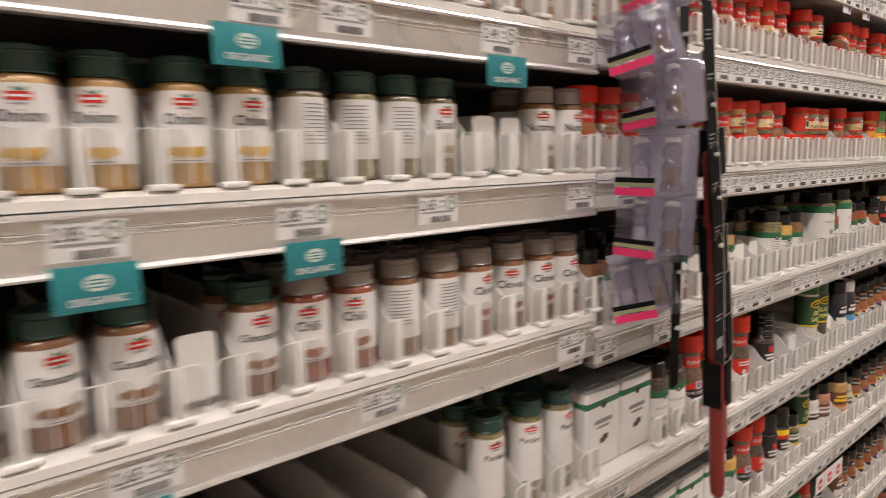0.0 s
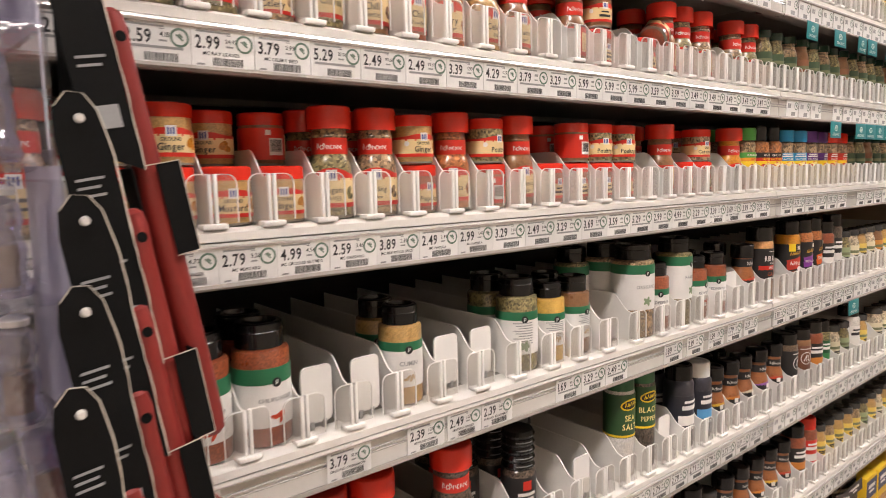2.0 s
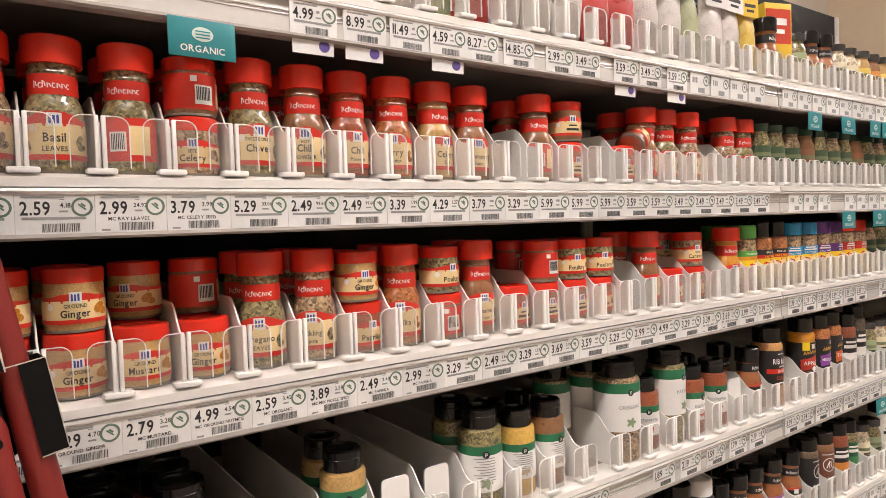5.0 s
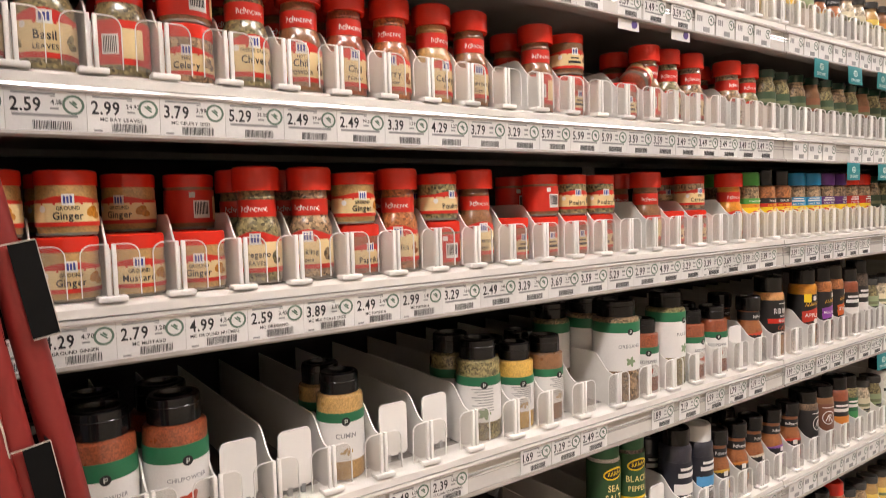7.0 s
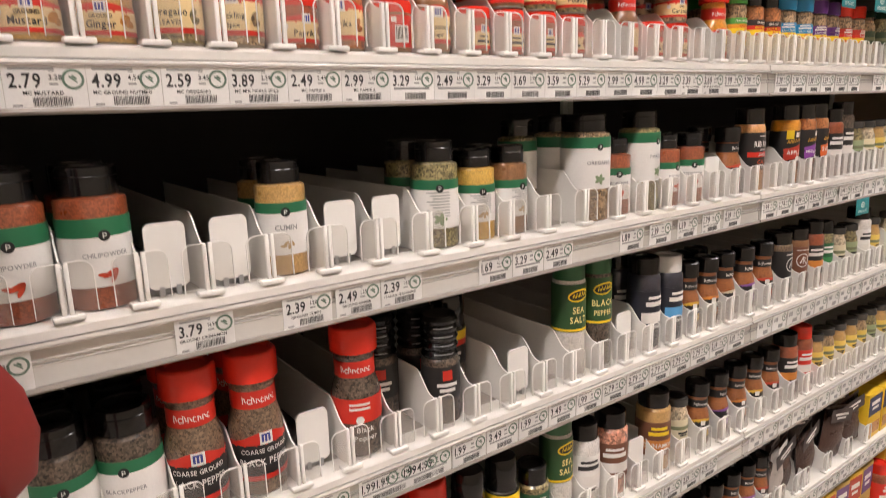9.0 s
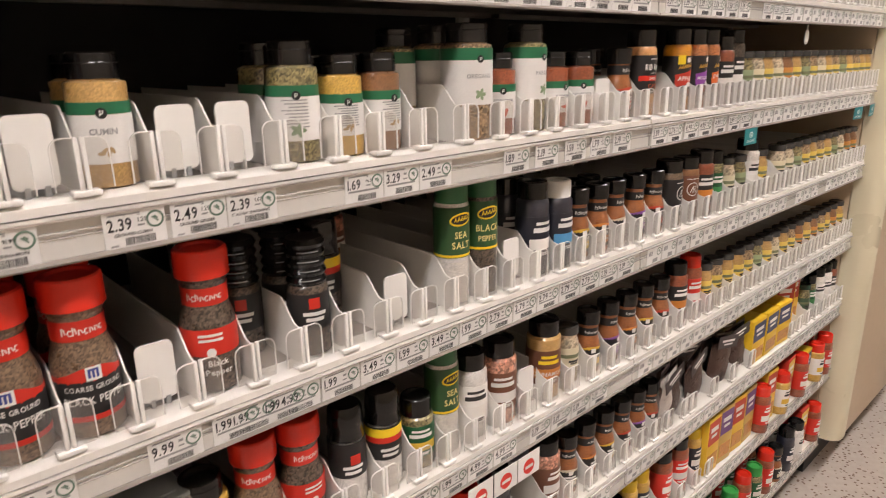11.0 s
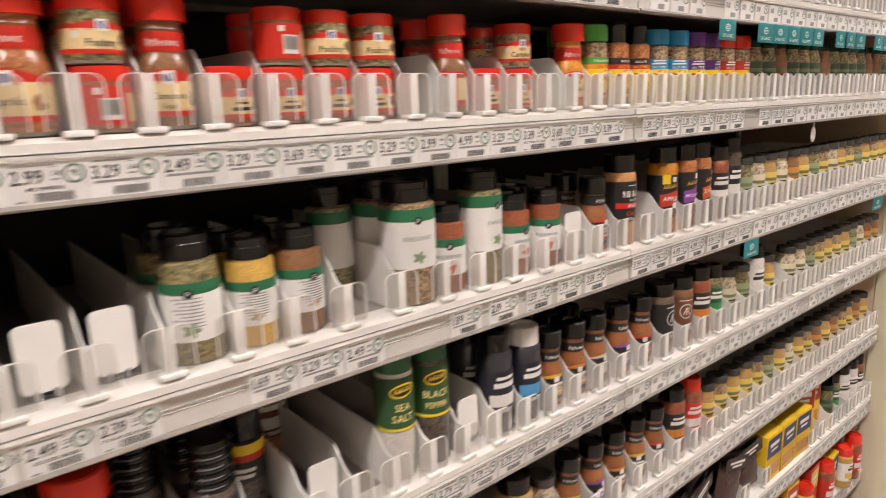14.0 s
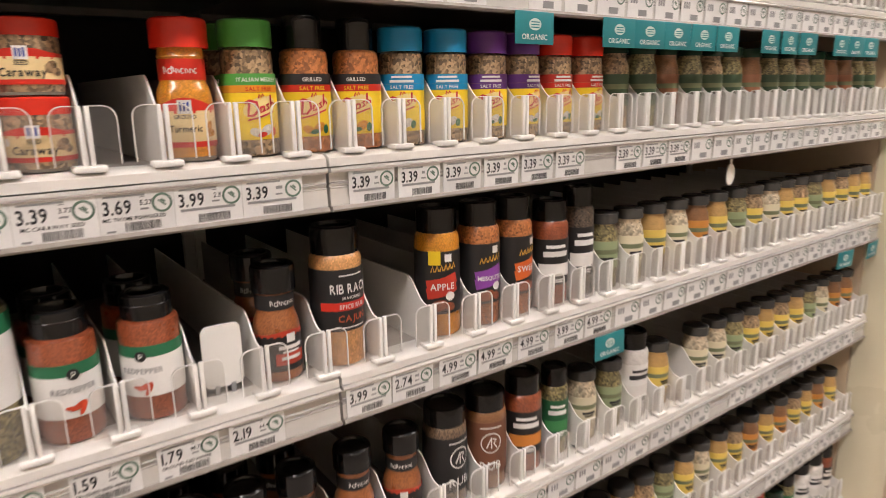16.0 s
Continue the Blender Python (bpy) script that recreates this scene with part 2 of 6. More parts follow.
def words(text, size, x, z, y=0.0, r=None, squeeze=1.0, align="centre"):
    """Flat letters facing the aisle, or bent round a bottle of radius r."""
    bm = bmesh.new()
    gap = 0.09
    width = sum((GLYPHS[c][2] + gap) if c != " " else 0.32 for c in text) * size * squeeze
    px = x - (width / 2 if align == "centre" else 0)
    for c in text:
        if c == " ":
            px += 0.32 * size * squeeze
            continue
        vs, fs, w = GLYPHS[c]
        made = []
        for vx, vz in vs:
            gx, gz = px + vx * size * squeeze, z + vz * size
            made.append(bm.verts.new((r * math.sin(gx / r), -r * math.cos(gx / r), gz) if r else (gx, y, gz)))
        for f in fs:
            try:
                bm.faces.new([made[k] for k in f])
            except ValueError:
                pass
        px += (w + gap) * size * squeeze
    return bm


def patch(x, z, w, h, r):
    """A small printed patch on a bottle of radius r, centred at x round the front."""
    a = math.degrees(x / r)
    d = math.degrees(w / r) / 2
    return wrap(r, z - h / 2, z + h / 2, a - d, a + d, 0.0002)


def stroke(points, width, r):
    """A printed line of even width laid on a bottle of radius r; points in round-the-front x and z."""
    bm = bmesh.new()
    fine = []
    for (xa, za), (xb, zb) in zip(points, points[1:]):
        n = max(1, int(math.hypot(xb - xa, zb - za) / 0.0035))
        fine += [(xa + (xb - xa) * k / n, za + (zb - za) * k / n) for k in range(n)]
    fine.append(points[-1])
    rows = []
    for k, (x, z) in enumerate(fine):
        xa, za = fine[max(k - 1, 0)]
        xb, zb = fine[min(k + 1, len(fine) - 1)]
        n = math.hypot(xb - xa, zb - za) or 1
        ox, oz = -(zb - za) / n * width / 2, (xb - xa) / n * width / 2
        rows.append([bm.verts.new((r * math.sin(q / r), -r * math.cos(q / r), w)) for q, w in ((x + ox, z + oz), (x - ox, z - oz))])
    for p, q in zip(rows, rows[1:]):
        bm.faces.new((p[0], q[0], q[1], p[1]))
    return bm



def leaf(x, z, length, width, turn, r):
    """A printed leaf, pepper or seed shape on a bottle of radius r."""
    bm = bmesh.new()
    n = 8
    c, q = math.cos(radians(turn)), math.sin(radians(turn))
    rows = []
    for k in range(n + 1):
        a = math.pi * (0.04 + 0.92 * k / n)
        u, half = -length / 2 * math.cos(a), width / 2 * math.sin(a)
        row = []
        for v in (-half, 0.0, half):
            px, pz = x + u * c - v * q, z + u * q + v * c
            row.append(bm.verts.new((r * math.sin(px / r), -r * math.cos(px / r), pz)))
        rows.append(row)
    for p, w in zip(rows, rows[1:]):
        for k in (0, 1):
            bm.faces.new((p[k], w[k], w[k + 1], p[k + 1]))
    return bm



def arch(r, z0, z1, rise, a0, a1, thick=0.0003):
    """A label band whose upper edge bows up towards the front."""
    bm = bmesh.new()
    n = 12
    rows = []
    for k in range(n + 1):
        d = a0 + (a1 - a0) * k / n
        a = radians(d)
        top = z1 + rise * math.cos(radians(min(90, abs(d) * 1.6)))
        rows.append([bm.verts.new((q * math.sin(a), -q * math.cos(a), z)) for q, z in ((r + thick, z0), (r + thick, top), (r, top), (r, z0))])
    for p, q in zip(rows, rows[1:]):
        for k in range(4):
            bm.faces.new((p[k], q[k], q[(k + 1) % 4], p[(k + 1) % 4]))
    bm.faces.new(rows[0])
    bm.faces.new(rows[-1][::-1])
    return bm


# ---- the store round the aisle ----
structure("floor", box(-5, -3, -0.05, 11, 1.2, 0), FLOOR, "polished speckled beige terrazzo store floor", "floor")
structure("ceiling", box(-5, -3, 3.6, 11, 1.2, 3.7), CEIL, "plain off-white suspended store ceiling", "ceiling")
structure("wall_south", box(-5, -3.1, 0, 11, -3, 3.6), WALLP, "plain beige wall closing the aisle", "wall")
structure("wall_west", box(-5.1, -3, 0, -5, 1.2, 3.6), WALLP, "plain beige wall behind the walk", "wall")
structure("wall_east", box(11, -3, 0, 11.1, 1.2, 3.6), WALLP, "plain beige wall at the far end", "wall")
structure("wall_north", box(-5, 1.2, 0, 11, 1.3, 3.6), WALLP, "plain beige wall behind the shelving", "wall")


def ceiling_light(x, y):
    root = thing("ceiling_light", "long white ceiling light with a lit warm diffuser", "ceiling light", "ceiling lights over the aisle")
    part("frame", joined(box(-0.63, -0.17, 0, -0.6, 0.17, 0.08), box(0.6, -0.17, 0, 0.63, 0.17, 0.08), box(-0.6, -0.17, 0, 0.6, -0.15, 0.08), box(-0.6, 0.15, 0, 0.6, 0.17, 0.08)), STEEL, root)
    part("diffuser", box(-0.598, -0.148, 0.02, 0.598, 0.148, 0.03), DIFFUSER, root, "lit warm white diffuser")
    root.matrix_basis = pose(x, y, 3.5)
    return root


first_light = ceiling_light(-3.2, -1.1)
for lx in (-1.6, 0.0, 1.6, 3.2, 4.8):
    copy_thing(first_light, pose(lx, -1.1, 3.5))

# ---- the shelving run ----
BAY = 1.219
DEPTH = 0.42
LEVELS = {"s1": 1.843, "s2": 1.666, "s3": 1.489, "s4": 1.284, "s5": 1.073, "s6": 0.858, "s7": 0.640, "s8": 0.420, "s9": 0.175}
LEFT_LEVELS = {"s1": 1.843, "s2": 1.664, "s3": 1.491, "s4": 1.309, "s5": 1.073, "s6": 0.858, "s7": 0.640, "s8": 0.420, "s9": 0.175}


def back_board(x0):
    root = thing("gondola_bay", "dark shelving back board deepened for shade, with slotted steel uprights", "shelving", "bays of the spice shelving")
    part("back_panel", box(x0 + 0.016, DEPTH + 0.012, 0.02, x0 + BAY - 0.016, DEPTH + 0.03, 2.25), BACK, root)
    for ux in (x0 + 0.0005, x0 + BAY - 0.0155):
        part("upright", box(ux, DEPTH + 0.004, 0, ux + 0.015, DEPTH + 0.035, 2.25, 0.001), STEEL, root)
    part("base", box(x0 + 0.003, 0.06, 0, x0 + BAY - 0.003, DEPTH, 0.13), KICK, root, "black base kick plate")
    return root


def shelf(x0, z, tall=False):
    """A steel shelf with its price rail; its deck is at z, the rail's face at y = 0."""
    root = thing("shelf", "white enamelled steel shelf with a glossy price rail" if not tall else "white steel shelf with a tall brushed aluminium price rail", "shelf", "shelves of the spice run")
    a, b = x0 + 0.0015, x0 + BAY - 0.0015
    part("deck", joined(box(a, 0.012, z - 0.028, b, DEPTH, z - 0.0005, 0.002), box(a + 0.01, 0.03, z - 0.036, b - 0.01, 0.05, z - 0.026), box(a + 0.01, 0.34, z - 0.036, b - 0.01, 0.36, z - 0.026)), UNDER_SHADE, root, "steel deck coloured beige-grey for the shade beneath")
    low = z - (0.056 if tall else 0.050)
    # white nose, polished lip, label channel, bottom lip
    part("nose", profile_x([(0.030, z), (0.004, z + 0.0005), (-0.003, z - 0.003), (-0.0035, z - 0.010), (0.002, z - 0.011), (0.030, z - 0.011)], a, b), STEEL, root)
    part("lip", profile_x([(0.002, z - 0.0112), (-0.005, z - 0.0112), (-0.006, z - 0.0135), (-0.0045, z - 0.0155), (0.002, z - 0.0155)], a, b), LIP, root, "polished metal lip")
    part("price_channel", profile_x([(0.008, z - 0.0157), (0.0, z - 0.0157), (-0.001, z - 0.024), (0.0005, z - 0.0245), (0.0005, z - 0.029), (-0.0012, z - 0.0295), (-0.002, low + 0.005), (0.008, low + 0.005)], a, b), ALU if tall else CHANNEL, root, "glossy grey label channel")
    # Two pale ridges stand in for streaks of reflected light along the channel.
    for rz in (0.0245, 0.0285):
        part("ridge", profile_x([(0.002, z - rz), (-0.0019, z - rz), (-0.0021, z - rz - 0.0007), (-0.0016, z - rz - 0.0014), (0.002, z - rz - 0.0014)], a, b), LIP, root, "polished ridge added for a bright reflected streak")
    part("bottom_lip", profile_x([(0.012, low + 0.0048), (-0.0045, low + 0.0048), (-0.006, low + 0.002), (-0.004, low), (0.012, low + 0.001)], a, b), UNDER_SHADE if not tall else ALU, root)
    return root


for k, x0 in enumerate((-BAY, 0.0, BAY)):
    back_board(x0)
    for key in LEVELS:
        shelf(x0, (LEFT_LEVELS if k < 1 else LEVELS)[key], tall=k < 1)

END = 2 * BAY


def end_panel():
    root = thing("end_panel", "cream laminate end panel with a rounded corner trim and black foot", "end panel")
    part("side", box(END + 0.004, 0.02, 0.15, END + 0.026, DEPTH + 0.04, 2.35, 0.002), CREAM, root)
    pts = [(END + 0.004, 0.018)] + [(END + 0.05 + 0.046 * math.cos(radians(180 + 90 * k / 6)), -0.012 + 0.046 * math.sin(radians(180 + 90 * k / 6))) for k in range(7)] + [(END + 0.075, -0.058), (END + 0.075, 0.018)]
    bm = bmesh.new()
    lo = [bm.verts.new((x, y, 0.15)) for x, y in pts]
    hi = [bm.verts.new((x, y, 2.35)) for x, y in pts]
    bm.faces.new(lo), bm.faces.new(hi[::-1])
    for k in range(len(lo)):
        bm.faces.new((lo[k], hi[k], hi[(k + 1) % len(lo)], lo[(k + 1) % len(lo)]))
    part("corner_trim", bm, TRIM, root, "glossy pale cream corner trim")
    part("front", box(END + 0.077, -0.052, 0.15, END + 0.8, DEPTH, 2.35, 0.003), CREAM, root)
    part("foot", box(END + 0.006, 0.03, 0.0, END + 0.78, DEPTH - 0.02, 0.1495), KICK, root, "black kick strip")
    return root


end_panel()


# ---- lane dividers, pushers, price cards, tags ----
def make_divider(h=0.068):
    root = thing("lane_divider", "white plastic lane divider with clear front wings on the shelf", "shelf divider", "lane dividers of the spice shelves")
    prof = [(0.004, 0.0), (0.36, 0.0), (0.36, h), (0.046, h)]
    prof += [(0.046 - 0.033 * k / 8, h - (h - 0.043) * (0.5 - 0.5 * math.cos(math.pi * k / 8))) for k in range(1, 9)] + [(0.004, 0.041)]
    bm = bmesh.new()
    a = [bm.verts.new((-0.0008, y, z)) for y, z in prof]
    b = [bm.verts.new((0.0008, y, z)) for y, z in prof]
    bm.faces.new(a), bm.faces.new(b[::-1])
    for k in range(len(a)):
        bm.faces.new((a[k], b[k], b[(k + 1) % len(a)], a[(k + 1) % len(a)]))
    part("wall", bm, DIVIDER, root, "milky white divider wall")
    rims = [box(-0.0042, -0.001, 0.004, -0.0009, 0.0035, 0.046, 0.0008), box(0.0009, -0.001, 0.004, 0.0042, 0.0035, 0.046, 0.0008)]
    # Opaque pale outlines copy the bright glints on the clear wings' edges.
    for s in (-1, 1):
        line = [(x, z) for x, z in rounded(0.0037, 0.005, 0.0215, 0.046, 0.009, (0, 0, 1, 0), 5)][1:]
        for (xa, za), (xb, zb) in zip(line, line[1:]):
            dx, dz = xb - xa, zb - za
            n = math.hypot(dx, dz) or 1
            nx, nz = -dz / n * 0.0007, dx / n * 0.0007
            rims.append(prism([(s * xa, za), (s * xb, zb), (s * (xb + nx), zb + nz), (s * (xa + nx), za + nz)], -0.0002, 0.0016))
    part("post", joined(*rims), POST, root, "white post with pale rims drawn for glossy wing-edge highlights")
    part("foot_clip", box(-0.011, -0.004, 0.0, 0.011, 0.010, 0.0048, 0.0015), POST, root)
    for s in (-1, 1):
        pts = rounded(0.0037, 0.005, 0.0215, 0.046, 0.009, (0, 0, 1, 0), 5)
        wing = prism([(s * x, z) for x, z in pts], 0.0002, 0.0012)
        part("wing", wing, CLEAR, root, "clear plastic wing").visible_shadow = False
    return root


def make_pusher():
    root = thing("lane_pusher", "white plastic pusher paddle at the front of an empty lane", "shelf pusher", "pushers in the empty lanes")
    part("paddle", prism(rounded(-0.017, 0.007, 0.017, 0.064, 0.006), 0.02, 0.0225), POST, root)
    part("spring_tape", joined(box(-0.012, 0.026, 0.0005, 0.012, 0.3, 0.0014), box(-0.009, 0.019, 0.0005, -0.005, 0.024, 0.009), box(0.005, 0.019, 0.0005, 0.009, 0.024, 0.009)), GREYINK, root, "grey spring tape and feet")
    return root


PROTO = {}


def put(key, maker, m):
    """The first of a kind is built, the rest are copies of it."""
    if key not in PROTO:
        PROTO[key] = maker()
        PROTO[key].matrix_basis = m @ PROTO[key].matrix_basis
        return PROTO[key]
    return copy_thing(PROTO[key], m)


def divider(x, z, low=False):
    put("divider_low" if low else "divider", (lambda: make_divider(0.05)) if low else make_divider, pose(x, 0, z))


def pusher(x, z):
    put("pusher", make_pusher, pose(x, random.uniform(-0.004, 0.01), z, 0, 0, random.uniform(-4, 4)))


def price_card(x, z, price="", w=0.047, tag="", unit="", name=""):
    """A shelf price card; z is the deck it belongs to. Writing too small to read is drawn as bars."""
    key = "card" + price + tag + str(w) + unit + name

    def build():
        root = thing("price_card", f"white shelf price card reading {price}" if price else "white shelf price card with small print", "price tag", "price cards along the rails")
        h0, h1 = -0.0148, 0.0148
        card = part("card", box(-w / 2, -0.0006, h0, w / 2, 0, h1), CARD, root)
        y = -0.0009
        if price:
            part("price", words(price, 0.0142, -w / 2 + 0.003, -0.0005, y, squeeze=0.76, align="left"), INK, card)
        else:
            part("price", joined(box(-w / 2 + 0.02, y, -0.0125, w / 2 - 0.012, y + 0.0002, -0.0055), *[box(-w / 2 + 0.005 + k * 0.0045, y, 0.001, -w / 2 + 0.008 + k * 0.0045, y + 0.0002, 0.009) for k in range(3)]), GREYINK, card)["kind"] = "stuff"
        if unit:
            part("unit_price", words(unit, 0.0052 if len(unit) < 5 else 0.0045, w * 0.125, 0.0048, y, squeeze=0.9), INK, card)
        if name:
            part("product_name", words(name, 0.0038, -0.002, -0.0056, y), INK, card)
        bars = [box(-w / 2 + 0.005 + w * 0.45, y, 0.0105, w / 2 - 0.02, y + 0.0002, 0.0112) if unit else box(-w / 2 + 0.005 + w * 0.45, y, 0.006, w / 2 - 0.018, y + 0.0002, 0.0085), box(w * 0.04, y, 0.0012, w * 0.15, y + 0.0002, 0.0026),
                box(-w / 2 + 0.004, y, -0.0136, -w / 2 + 0.01, y + 0.0002, -0.0122) if name else box(-w / 2 + 0.004, y, -0.0042, w / 2 - 0.006, y + 0.0002, -0.0022), box(-w / 2 + 0.004, y, 0.0118, w / 2 - 0.02, y + 0.0002, 0.0132)]
        if price:
            part("small_print", joined(*bars), GREYINK, card)["kind"] = "stuff"
        rnd = random.Random(len(key))
        stripes, q = [], -w / 2 + w * 0.32
        while q < w / 2 - w * 0.2:
            s = rnd.choice((0.0003, 0.0005, 0.0008))
            stripes.append(box(q, y, -0.0135, q + s, y + 0.0002, -0.0072))
            q += s + rnd.choice((0.0004, 0.0006))
        if price:
            part("barcode", joined(*stripes), BARINK, card)["kind"] = "stuff"
        ring = bmesh.new()
        cx, cz = w / 2 - 0.0085, 0.0052
        n = 18
        o = [ring.verts.new((cx + 0.0074 * math.cos(2 * math.pi * k / n), y, cz + 0.0074 * math.sin(2 * math.pi * k / n))) for k in range(n)]
        i = [ring.verts.new((cx + 0.0056 * math.cos(2 * math.pi * k / n), y, cz + 0.0056 * math.sin(2 * math.pi * k / n))) for k in range(n)]
        for k in range(n):
            ring.faces.new((o[k], o[(k + 1) % n], i[(k + 1) % n], i[k]))
        part("ring", joined(ring, moved(box(-0.0034, y, -0.0006, 0.0034, y + 0.0002, 0.0006), pose(cx, 0, cz, 0, 40)), moved(box(-0.0022, y, 0.0008, 0.0016, y + 0.0002, 0.0024), pose(cx, 0, cz, 0, 40))), RING, card, "green printed ring")
        if tag == "drop":
            part("flap", box(-w / 2 + 0.002, -0.0006, -0.032, w / 2 - 0.004, 0, h0 - 0.0001), CARD, root)
            part("seal", moved(lathe([(0.0055, 0), (0.0055, 0.0004)], 16), pose(0.01, -0.0006, -0.0235, 90)), paper("purple_seal", (0.12, 0.08, 0.3)), root, "purple round seal")
        return root

    put(key, build, pose(x, -0.0026 + random.uniform(-0.0002, 0.0002), z - 0.0305, 2.0))


def organic_tag(x, z, w=0.056):
    """A teal tag hanging from the rail below deck z."""
    def build():
        root = thing("shelf_tag", "teal hanging shelf tag with a white emblem reading ORGANIC", "shelf tag", "teal tags under the rails")
        part("card", box(-w / 2, -0.0008, -0.018, w / 2, 0, 0.014, 0.0003), TEAL, root)
        n = 20
        em = bmesh.new()
        em.faces.new([em.verts.new((0.009 * math.cos(2 * math.pi * k / n), -0.0012, 0.0015 + 0.006 * math.sin(2 * math.pi * k / n))) for k in range(n)])
        part("emblem", em, paper("pale_emblem", (0.65, 0.74, 0.68)), root, "pale oval emblem")
        part("emblem_stripes", joined(*[box(-0.006, -0.0016, -0.002 + 0.0026 * k, 0.006, -0.0014, -0.001 + 0.0026 * k) for k in range(3)]), TEAL, root)
        part("word", words("ORGANIC", 0.0078, 0, -0.0135, -0.0012), WHITE, root, "white lettering")
        return root
    put("organic", build, pose(x, -0.0085, z - 0.062, random.uniform(-3, 3), 0, random.uniform(-4, 4)))


# ---- bottles, jars and packs ----
CAPRED = plastic("red_cap", (0.7, 0.03, 0.014), 0.24)
CAPBLACK = plastic("black_cap", (0.009, 0.0085, 0.0085), 0.16)
CAPGREEN = plastic("dark_green_cap", (0.02, 0.06, 0.045), 0.2)
CAPGREY = plastic("grey_brown_cap", (0.29, 0.25, 0.23), 0.2)
REDP = paper("red", (0.62, 0.028, 0.014), 0.35)
CREAMP = paper("cream", (0.8, 0.62, 0.32), 0.35)
BLUEP = paper("logo_blue", (0.05, 0.07, 0.3))
YELLOWP = paper("yellow", (0.85, 0.6, 0.02))
GREENP = paper("green", (0.02, 0.16, 0.07))
BLACKP = paper("black", (0.015, 0.014, 0.014))
GLASS = mat("empty_glass_neck", (0.2, 0.17, 0.13), rough=0.12, var=0.2, scale=40, coat=1.0)

SPICES = {"amberglow": (0.3, 0.1, 0.03), "rust": (0.4, 0.14, 0.042), "peach": (0.64, 0.32, 0.12), "navy": (0.02, 0.022, 0.035), "green": (0.23, 0.19, 0.085), "tan": (0.48, 0.29, 0.1), "amber": (0.19, 0.078, 0.026), "brown": (0.24, 0.11, 0.046), "red": (0.28, 0.068, 0.026), "yellow": (0.62, 0.38, 0.08),
          "gold": (0.62, 0.25, 0.02), "mix": (0.3, 0.2, 0.11), "dark": (0.05, 0.035, 0.025), "pale": (0.55, 0.46, 0.32), "pepper": (0.085, 0.062, 0.045), "pepperlight": (0.16, 0.105, 0.066), "pink": (0.52, 0.24, 0.16), "salt": (0.72, 0.69, 0.65)}


def stuff_in(key):
    return spice(key, SPICES[key])


def body_profile(r, h, neck, base=0.003):
    return [(r * 0.86, 0), (r * 0.97, base * 0.5), (r, base), (r, h * 0.9), (r * 0.985, h * 0.95), (neck * 1.06, h * 0.985), (neck, h)]


def logo_block(root, r, z, s=0.0085):
    logo_part = part("logo", patch(0.0, z, s, s, r), WHITE, root, "small white printed square")
    part("logo_mark", joined(*[stroke([(dx * s, z - s * 0.3), (dx * s, z + s * 0.3)], s * 0.17, r + 0.0003) for dx in (-0.28, -0.02, 0.24)], stroke([(-0.36 * s, z + s * 0.28), (0.3 * s, z + s * 0.3)], s * 0.14, r + 0.0003)), BLUEP, logo_part, "blue printed mark")


def printed_name(parent, r, z, size, count=8):
    """White strokes standing for a printed name on a band."""
    rnd = random.Random(count)
    marks = []
    x = -count * size * 0.3
    for k in range(count):
        h = size * (1.0 if k in (0, 2) else 0.66)
        w = size * rnd.uniform(0.34, 0.5)
        if k % 3 == 1:
            marks.append(stroke([(x + w, z + h * 0.9), (x + w * 0.3, z + h), (x, z + h * 0.5), (x + w * 0.3, z), (x + w, z + h * 0.12)], size * 0.15, r))
        else:
            marks.append(stroke([(x, z), (x, z + h), (x + w * 0.6, z + h * 0.8), (x + w, z + h * 0.2)], size * 0.15, r))
        x += size * 0.6
    part("neck_word", joined(*marks), WHITE, parent, "white printed strokes")["kind"] = "stuff"



